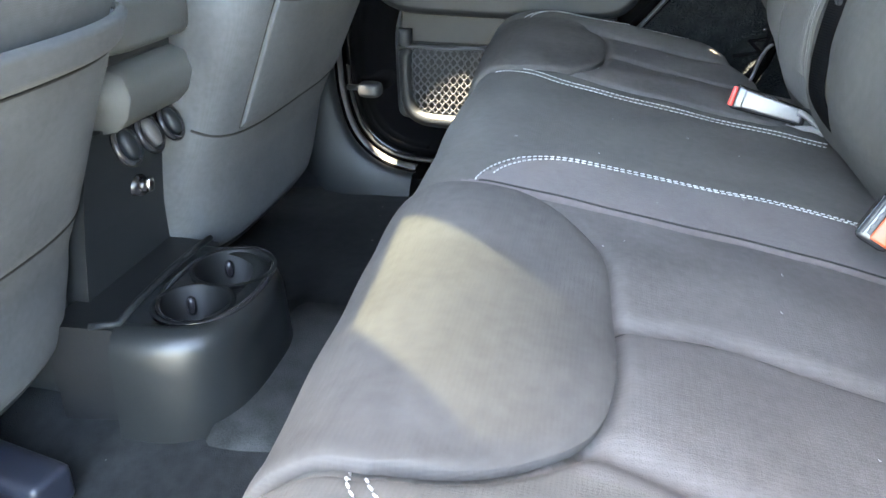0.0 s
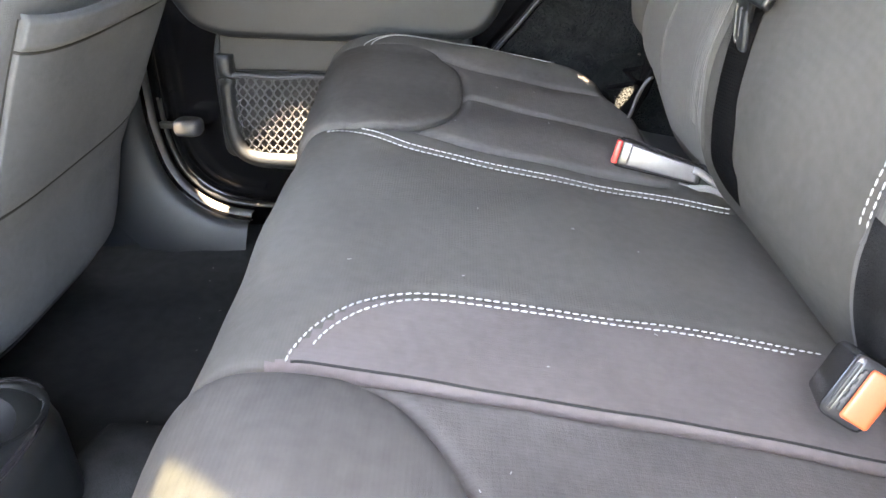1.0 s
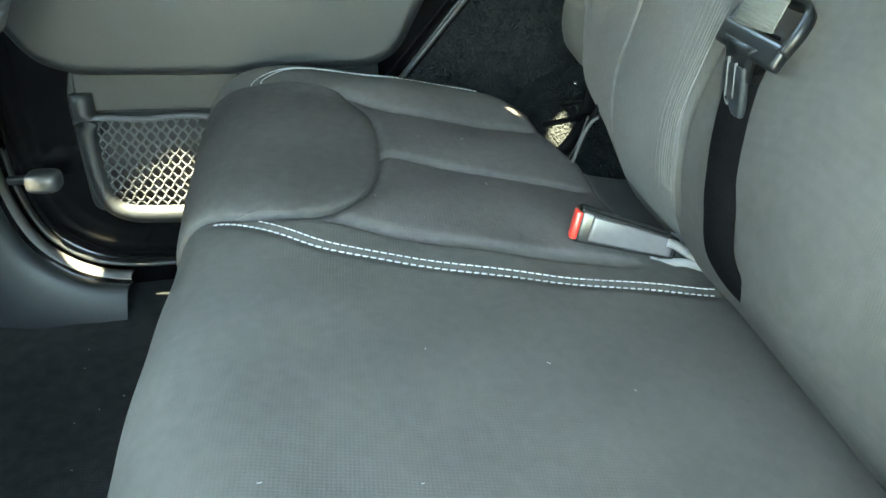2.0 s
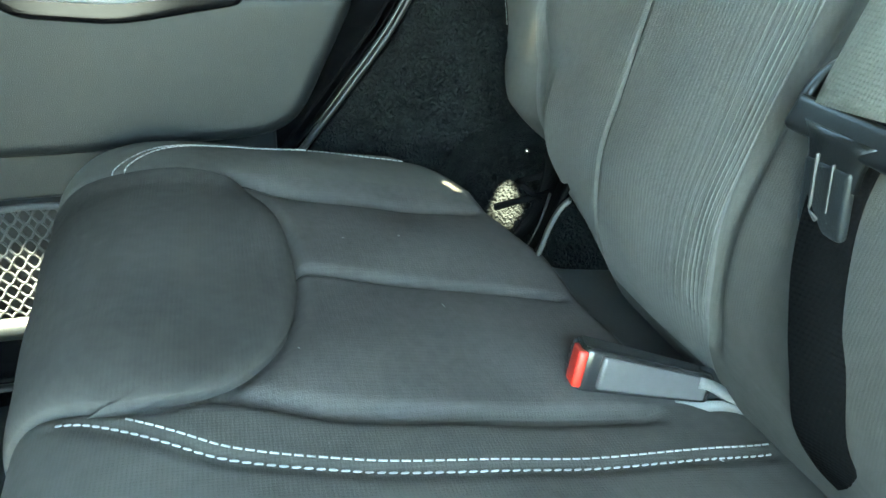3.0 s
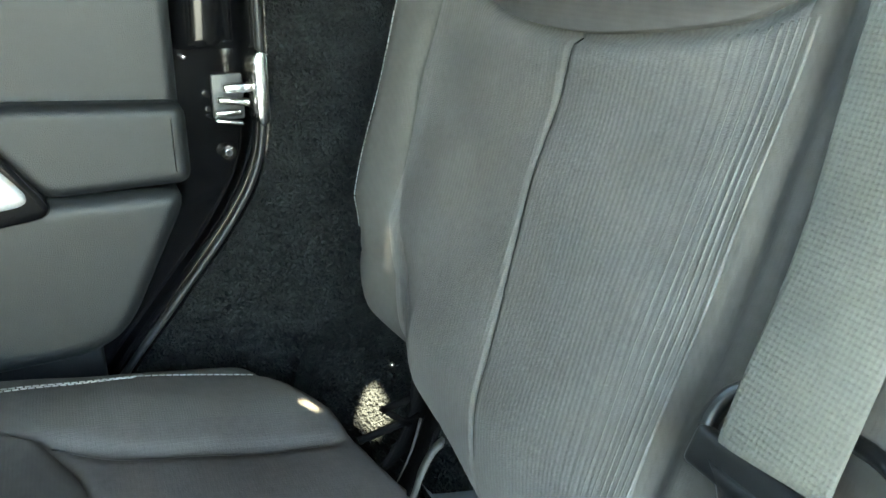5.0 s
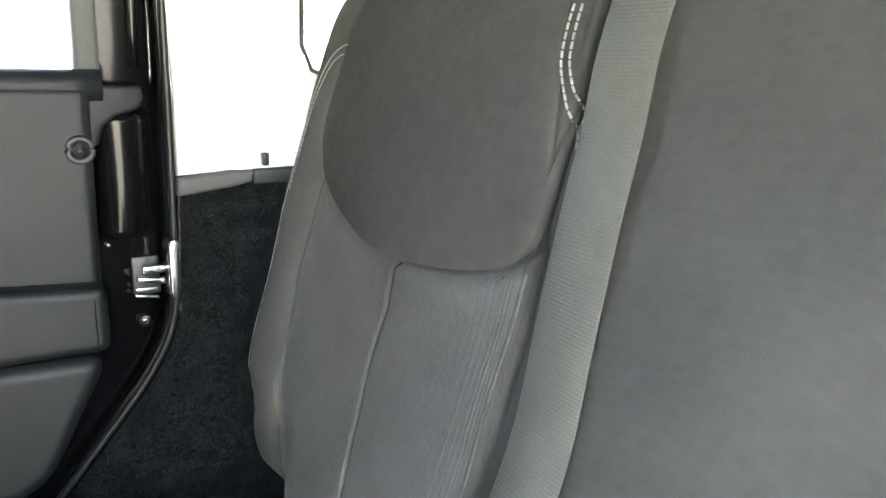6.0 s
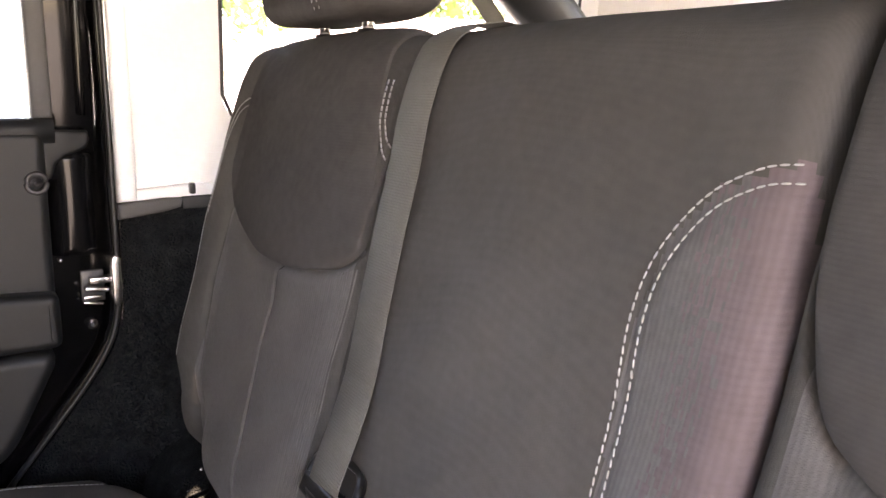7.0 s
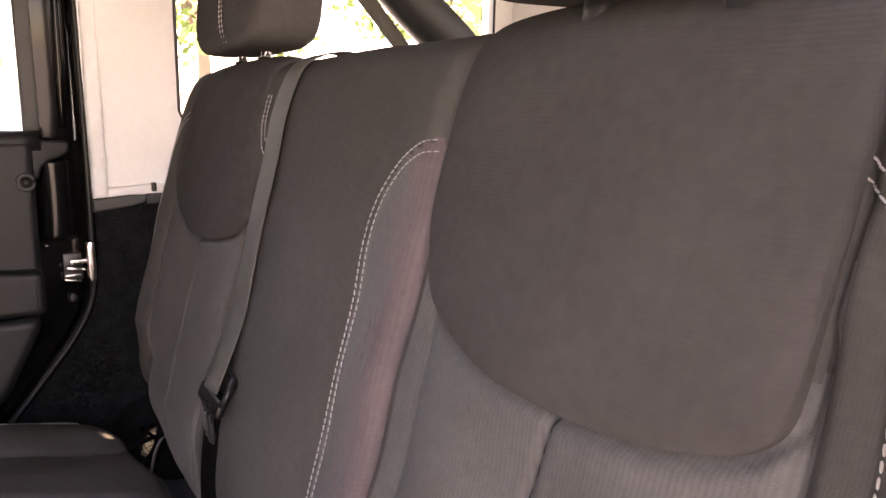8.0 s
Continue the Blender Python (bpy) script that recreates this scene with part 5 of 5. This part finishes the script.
part("net_top_cord", tube([(1.335, y, 0.267 + 0.0015 * math.sin(y * 60)) for y in np.linspace(0.21, 0.560, 30)], 0.0038, 8), NET, door)


def net_cords():
    """Diamond mesh of knotted cords, each wave meeting its neighbours."""
    bms = []
    w, h = 0.0265, 0.0160
    rows_ = int((0.266 - 0.145) / h)
    for k in range(rows_ + 1):
        for sgn in (1, -1):
            pts = []
            for i in range(int((0.556 - 0.215) / (w / 10)) + 1):
                y = 0.556 - i * w / 10
                c = math.cos(i * math.pi / 5 + k * math.pi)
                z = 0.266 - k * h - (h / 2) * (1 + sgn * 0.97 * math.copysign(abs(c) ** 0.95, c))
                if z > 0.140:
                    pts.append((1.338 - 0.004 * math.sin((z - 0.14) / 0.126 * math.pi), y, z))
            if len(pts) > 2:
                bms.append(tube(pts, 0.0014, 5))
    return join(*bms)


nt_ = part("pocket_net", net_cords(), NET, door, "elastic diamond net")
nt_["kind"] = "stuff"

# latch, screws and clips on the shell's edge
latch = part("latch", prism(rounded([(0.038, 0.512), (0.038, 0.572), (0.046, 0.575), (0.050, 0.565), (0.050, 0.518), (0.046, 0.508)], 0.004), 1.334, 1.372, 0.002), CHROME, door, "bright zinc latch")
part("latch_recess", prism(rounded([(0.055, 0.512), (0.055, 0.552), (0.082, 0.552), (0.082, 0.512)], 0.003), 1.364, 1.372, 0.001), RUBBER, latch)
part("latch_claw", join(box((0.014, 0.024, 0.008), (1.357, 0.062, 0.541), 0.002), box((0.014, 0.028, 0.006), (1.355, 0.066, 0.530), 0.002, 2, (8, 0, 0)), box((0.010, 0.022, 0.004), (1.360, 0.070, 0.519), 0.001), box((0.010, 0.024, 0.003), (1.360, 0.070, 0.511), 0.001, 2, (10, 0, 0))), CHROME, latch)
for y, z, r in ((0.072, 0.482, 0.0072), (0.124, 0.668, 0.0075)):
    x = 1.366 if z < 0.6 else 1.334
    sc = part("screw", join(rod((x, y, z), (x - 0.004, y, z), r, r * 0.9, 20)), CHROME if z < 0.6 else PLASTIC_GLOSS, door, "small recessed screw")
    part("screw_socket", rod((x - 0.0036, y, z), (x - 0.0046, y, z), r * 0.42, r * 0.42, 6), RUBBER, sc)
part("screw_boss", tube([(1.334, 0.124 + 0.011 * math.cos(a), 0.668 + 0.011 * math.sin(a)) for a in np.linspace(0, math.tau, 24, endpoint=False)], 0.003, 8, closed=True), RUBBER, door)
for y, z in ((0.087, 0.659), (0.103, 0.568), (0.090, 0.60)):
    part("rivet", superbox(1.366, y, z, 0.003, 0.003, 0.003, 1.0, 12, 8), CHROME, door, "tiny bright rivet")
part("check_stop", superbox(1.342, 0.634, 0.184, 0.018, 0.022, 0.014, 0.6, 24, 14), RUBBER, door, "black rubber door stop")
part("check_arm", box((0.012, 0.05, 0.010), (1.345, 0.655, 0.185), 0.003), SEAL, door)

# ---- rear corner beside the cushion: belt anchor ----
anchor = thing("belt_anchor", (1.13, -0.03, 0.26), "dark belt anchor strap and bracket in the seat gap", "belt anchor")
strap_a = spline([(1.078, -0.010, 0.365), (1.081, -0.003, 0.345), (1.085, 0.003, 0.322), (1.088, 0.011, 0.300), (1.090, 0.022, 0.278), (1.090, 0.036, 0.255)], 24)
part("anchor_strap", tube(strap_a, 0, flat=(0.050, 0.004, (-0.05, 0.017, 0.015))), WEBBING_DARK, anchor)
part("strap_edge", tube(spline([(1.050, 0.003, 0.352), (1.053, 0.0085, 0.345), (1.058, 0.0145, 0.327), (1.063, 0.018, 0.307), (1.065, 0.022, 0.296)], 16), 0, flat=(0.010, 0.003, (-0.05, 0.017, 0.015))), GREY_TRIM, anchor, "grey strap edge")
part("strap_welt", tube(spline([(1.108, -0.006, 0.333), (1.108, -0.002, 0.318), (1.108, 0.003, 0.302), (1.108, 0.013, 0.281)], 16), 0.0011, 6), GREY_TRIM, anchor, "thin pale welt")
strap_b = spline([(1.112, -0.010, 0.372), (1.116, -0.010, 0.350), (1.120, -0.007, 0.328), (1.122, 0.001, 0.306), (1.122, 0.020, 0.286), (1.122, 0.045, 0.272)], 24)
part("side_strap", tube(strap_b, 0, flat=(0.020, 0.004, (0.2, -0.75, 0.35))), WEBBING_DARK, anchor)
for p, q, r in (((1.115, 0.022, 0.343), (1.115, -0.008, 0.349), 0.0036), ((1.115, 0.022, 0.345), (1.115, 0.000, 0.325), 0.0034), ((1.115, 0.040, 0.322), (1.115, -0.008, 0.331), 0.0042)):
    part("bracket_bar", tube([p, tuple((a_ + b_) / 2 for a_, b_ in zip(p, q)), q], 0, flat=(1.3 * r, 0.003, (0, 0.2, 1))), WEBBING_DARK, anchor, "black wire bracket")
part("bolt", superbox(1.16, -0.004, 0.352, 0.0025, 0.0025, 0.0025, 1.0, 14, 10), CHROME, anchor, "small bright bolt head")

# ---- near side of the body: open doorway and front cabin ----
near = thing("near_body_side", (-0.08, 0.3, 0.0), "near side of the car body round the open doorway", "body side", kind="structure")
part("near_sill", box((0.06, 2.6, 0.06), (-0.05, 0.6, -0.02), 0.01), PLASTIC, near)
part("near_pillar", box((0.08, 0.12, 1.25), (-0.03, 0.82, 0.60), 0.02), PAINT, near)
edge_near = [(y, z) for y, z in OPEN if z < 0.655 and y < 0.45]
part("near_quarter", prism([(-1.06, -0.05), (-1.06, 0.655)] + edge_near[::3] + [(0.46, -0.05)], -0.012, -0.05), CARPET, near, "black carpet lining beside the open doorway", smooth=False)
part("near_rail", box((0.08, 1.5, 0.07), (-0.05, 0.62, 1.17), 0.02), PAINT, near)


def open_door():
    """The near rear door swung wide, out of view and added to block low light: shell, dark inner panel, window frame
    and glass, hinged at the pillar.
    """
    k = thing("rear_door", (-0.06, 0.74, 0.0), "unseen black rear door swung wide open, added to block low light", "car door")
    m = pose(-0.06, 0.74, 0.0, 0, 0, 166)

    def leaf(name, size, at, material, bevel=0.006, label="", parent=None):
        bm = box(size, at, bevel)
        bmesh.ops.transform(bm, verts=bm.verts, matrix=m)
        return part(name, bm, material, parent or k, label)

    leaf("door_shell", (0.66, 0.05, 0.72), (0.35, 0.0, 0.36), PAINT, 0.02)
    leaf("inner_panel", (0.58, 0.02, 0.62), (0.35, 0.034, 0.37), PLASTIC_SOFT, 0.008, "dark grained inner panel")
    leaf("armrest", (0.42, 0.04, 0.12), (0.36, 0.055, 0.42), PLASTIC_SOFT, 0.015)
    for x in (0.05, 0.65):
        leaf("window_post", (0.05, 0.03, 0.42), (x, 0.0, 0.93), PAINT)
    leaf("window_header", (0.65, 0.03, 0.04), (0.35, 0.0, 1.15), PAINT)
    g = leaf("window_glass", (0.55, 0.005, 0.42), (0.35, 0.0, 0.93), GLASS, 0.0, "clear door glass")
    g.visible_shadow = False


open_door()
front = thing("front_cabin", (0.675, 1.6, 0.0), "dark dashboard and front bulkhead of the car", "dashboard", kind="structure")
part("dashboard", box((1.40, 0.40, 0.42), (0.675, 1.72, 0.55), 0.06, 4), PLASTIC, front)
part("bulkhead", box((1.44, 0.06, 0.75), (0.675, 1.90, 0.33), 0.01), CARPET, front)
part("far_front_door", box((0.06, 1.1, 0.78), (1.38, 1.30, 0.35), 0.02), PLASTIC, front)

# out of view: front door, glass, pillars and header added to limit frontal light
part("near_front_door", box((0.06, 1.02, 0.80), (-0.035, 1.40, 0.34), 0.02), PLASTIC, front)
part("near_front_glass", grid_bm([[(-0.03, y, z) for z in (0.74, 1.15)] for y in (0.88, 1.75)]), FRONT_GLASS, front, "unseen front door glass, tint set for the cabin's light").visible_shadow = False
part("far_front_glass", grid_bm([[(1.385, y, z) for z in (0.74, 1.15)] for y in (0.76, 1.75)]), FRONT_GLASS, front, "unseen front door glass, tint set for the cabin's light").visible_shadow = False
part("windscreen", grid_bm([[(x, y, z) for y, z in ((1.36, 1.17), (1.66, 0.95), (1.92, 0.72))] for x in (-0.02, 0.34, 0.68, 1.02, 1.37)]), FRONT_GLASS, front, "unseen windscreen, tint set for the cabin's light").visible_shadow = False
for x in (-0.025, 1.385):
    part("screen_pillar", tube([(x, 1.33, 1.18), (x, 1.66, 0.95), (x, 1.94, 0.70)], 0.035, 12), PAINT, front)
part("header_rail", box((1.46, 0.14, 0.06), (0.68, 1.34, 1.18), 0.02), PLASTIC, front)

skin = thing("outer_body", (1.44, 0.3, -0.3), "outer steel skin and underbody of the car", "car body", kind="structure")
part("outer_skin", box((0.02, 3.1, 0.98), (1.445, 0.42, 0.235), 0.004), PAINT, skin)
part("underbody", box((1.50, 3.1, 0.03), (0.69, 0.42, -0.09), 0.004), PAINT, skin)

# ---- outside ----
ground = part("ground", grid_bm([[(x, y, -0.62) for y in (-400, -40, -5, 5, 40, 400)] for x in (-400, -40, -5, 5, 40, 400)]), ASPHALT)
tagged(ground, "sunlit pale grey concrete of a parking lot", "ground", kind="structure")


def parked_car(x, y, turn, paint, label, tall=1.72):
    k = thing("parked_car", (x, y, -0.62), label, "car", "parked cars")
    m = pose(x, y, -0.62, 0, 0, turn)

    def loft(sections):
        P = []
        for px, hw, z0, z1 in sections:
            ring = []
            for a in np.linspace(0, math.tau, 28, endpoint=False):
                c, s = math.cos(a), math.sin(a)
                yy = hw * math.copysign(abs(c) ** 0.35, c)
                zz = (z0 + z1) / 2 + (z1 - z0) / 2 * math.copysign(abs(s) ** 0.4, s)
                ring.append(m @ Vector((px, yy, zz)))
            P.append(ring)
        return grid_bm(P, close_v=True, caps=True)

    part("body", loft([(-2.3, 0.70, 0.35, 0.85), (-2.2, 0.86, 0.28, 0.98), (-1.0, 0.92, 0.25, 1.02), (0.6, 0.92, 0.25, 1.04), (1.0, 0.91, 0.25, 1.02), (2.1, 0.85, 0.27, 0.92), (2.3, 0.70, 0.35, 0.75)]), paint, k)
    part("roof", loft([(-2.05, 0.70, 0.95, 1.15), (-1.75, 0.72, 0.95, tall - 0.08), (-1.0, 0.73, 0.95, tall), (0.2, 0.72, 0.95, tall - 0.02), (0.55, 0.70, 0.95, tall - 0.12), (1.25, 0.66, 0.95, 1.05)]), paint, k)
    for s in (-1, 1):
        for a, b in ((-1.55, -0.85), (-0.75, 0.05), (0.13, 0.75)):
            z1 = tall - 0.14
            q = [(a, 1.05), (b, 1.05), (b - (0.28 if a > 0 else 0), z1), (a, z1)]
            bm = bmesh.new()
            lo_ = [bm.verts.new(m @ Vector((px, s * 0.745, pz))) for px, pz in rounded(q, 0.06)]
            f = bm.faces.new(lo_)
            r = bmesh.ops.extrude_face_region(bm, geom=[f])
            bmesh.ops.translate(bm, verts=[v for v in r["geom"] if isinstance(v, bmesh.types.BMVert)], vec=m.to_3x3() @ Vector((0, -s * 0.05, 0)))
            part("side_window", bm, CAR_GLASS, k, smooth=False)
        for px in (-1.4, 1.4):
            c0, c1 = m @ Vector((px, s * 0.72, 0.34)), m @ Vector((px, s * 0.95, 0.34))
            wh = part("wheel", rod(c0, c1, 0.34, seg=28), RUBBER, k, "black tyre")
            part("rim", rod(c1, c1 + (c1 - c0) * 0.02, 0.21, seg=20), SILVER, wh)
        part("mirror", box((0.14, 0.16, 0.12), tuple(m @ Vector((0.75, s * 1.0, 1.06))), 0.03), paint, k)
        part("headlight", box((0.1, 0.3, 0.14), tuple(m @ Vector((2.2, s * 0.62, 0.75))), 0.03, 2, (0, 0, turn)), SILVER, k)
    return k


parked_car(5.0, -2.1, 90, CAR_WHITE, "white estate car parked in the sunny lot", 1.84)
parked_car(6.8, 1.6, 75, CAR_BLUE, "pale blue car parked in the sunny lot", 1.72)
parked_car(4.4, -6.8, 110, CAR_WHITE, "white car parked farther along the lot", 1.72)


def tree(x, y, h, label):
    k = thing("tree", (x, y, -0.62), label, "tree", "trees by the lot")
    rng = random.Random(int(x * 10 + y))
    part("trunk", join(rod((x, y, -0.62), (x, y, h * 0.45), 0.16, 0.10, 10), *[rod((x, y, h * 0.30 + i * 0.25), (x + math.cos(i * 2.4) * 1.3, y + math.sin(i * 2.4) * 1.3, h * 0.55 + i * 0.3), 0.06, 0.02, 7) for i in range(6)]), BARK, k)
    V, F = [], []
    for i in range(2600):
        a, b, r = rng.uniform(0, math.tau), rng.uniform(-0.7, 1.0), rng.uniform(0.5, 1.0)
        rad = h * 0.36 * r * (1 + 0.25 * math.sin(3 * a) + 0.2 * math.sin(5 * b + a))
        c = Vector((x + rad * math.cos(a) * math.cos(b), y + rad * math.sin(a) * math.cos(b), h * 0.52 + rad * math.sin(b)))
        u = Vector((rng.uniform(-1, 1), rng.uniform(-1, 1), rng.uniform(-1, 1))).normalized() * rng.uniform(0.07, 0.16)
        w = u.orthogonal().normalized() * u.length * 0.55
        n0 = len(V)
        V += [c - u, c + w, c + u, c - w]
        F.append((n0, n0 + 1, n0 + 2, n0 + 3))
    me = bpy.data.meshes.new("crown")
    base = Vector((x, y, -0.62))
    me.from_pydata([tuple(v - base) for v in V], [], F)
    me.materials.append(LEAF)
    o = new("crown", me)
    o.parent = k
    o["label"] = "bright green leafy crown"
    o["kind"] = "stuff"


tree(15.0, -3.4, 5.5, "leafy green tree behind the parked cars")
tree(17.0, -9.5, 6.0, "leafy green tree behind the parked cars")
tree(16.0, 2.0, 5.0, "leafy green tree behind the parked cars")
tree(2.5, -14.0, 6.0, "leafy green tree beyond the lot")
tree(-3.0, -15.0, 6.5, "leafy green tree beyond the lot")
tree(9.0, -15.0, 6.5, "leafy green tree beyond the lot")

# ---- lint and crumbs ----
def lint():
    """Short curled fibres and flecks on the seats and the carpet."""
    rng = random.Random(4)
    bms = []
    spots = [(pad, 0.52, 0.84, CL, CH, 9), (pad2, 0.18, 0.46, CL, CH, 11), (pad, 0.9, 1.2, CL, CH, 5)]
    for p, a, b, lo_, hi_, n in spots:
        for _ in range(n):
            x, y = rng.uniform(a, b), rng.uniform(0.0, 0.30)
            c = Vector(p.at(x, p.place(y, lo_, hi_), 0.0012))
            ang, ln = rng.uniform(0, math.tau), rng.choice((0.0006, 0.0008, 0.0012, 0.002))
            d = Vector((math.cos(ang), math.sin(ang), 0.17 * math.sin(ang))) * ln
            e = Vector((-d.y, d.x, 0)) * rng.uniform(-0.4, 0.4)
            bms.append(tube([c - d, c + e, c + d], 0.00028, 5))
    for _ in range(18):
        c = Vector((rng.uniform(0.5, 1.27), rng.uniform(0.42, 0.70), 0.0045))
        ang, ln = rng.uniform(0, math.tau), rng.choice((0.0006, 0.001, 0.0016))
        d = Vector((math.cos(ang), math.sin(ang), 0)) * ln
        bms.append(tube([c - d, c + Vector((0, 0, 0.0006)), c + d], 0.0004, 5))
    return join(*bms)


tagged(part("lint", lint(), LINT), "pale lint specks on the seats and carpet", "lint", kind="stuff")


# ---- raised carpet over the tunnel ----
def tunnel_mat():
    xs, ys = np.linspace(0.535, 0.845, 60), np.linspace(0.395, 0.585, 40)
    rows = []
    for x in xs:
        row = []
        for y in ys:
            e = min(x - xs[0], xs[-1] - x, ys[-1] - y + 0.0001)
            z = 0.035 * math.exp(-(((x - 0.675) / 0.16) ** 4))
            row.append((x, y + 0.02 * (x - 0.6), z - 0.008 + 0.014 * min(1, e / 0.006) ** 0.5))
        rows.append(row)
    return grid_bm(rows)


MAT = mat("tunnel_carpet", (0.028, 0.030, 0.031), 0.97, grain=1.0, scale=800, mottle=0.5, mscale=30, spec=0.05)
tagged(part("carpet_mat", tunnel_mat(), MAT), "worn grey carpet mat over the floor tunnel", "mat")

tagged(part("paper_strip", box((0.004, 0.030, 0.0008), (0.507, 0.664, 0.0035), 0.0003, 1, (0, 0, 8)), THREAD), "thin white strip lying on the carpet", "scrap")
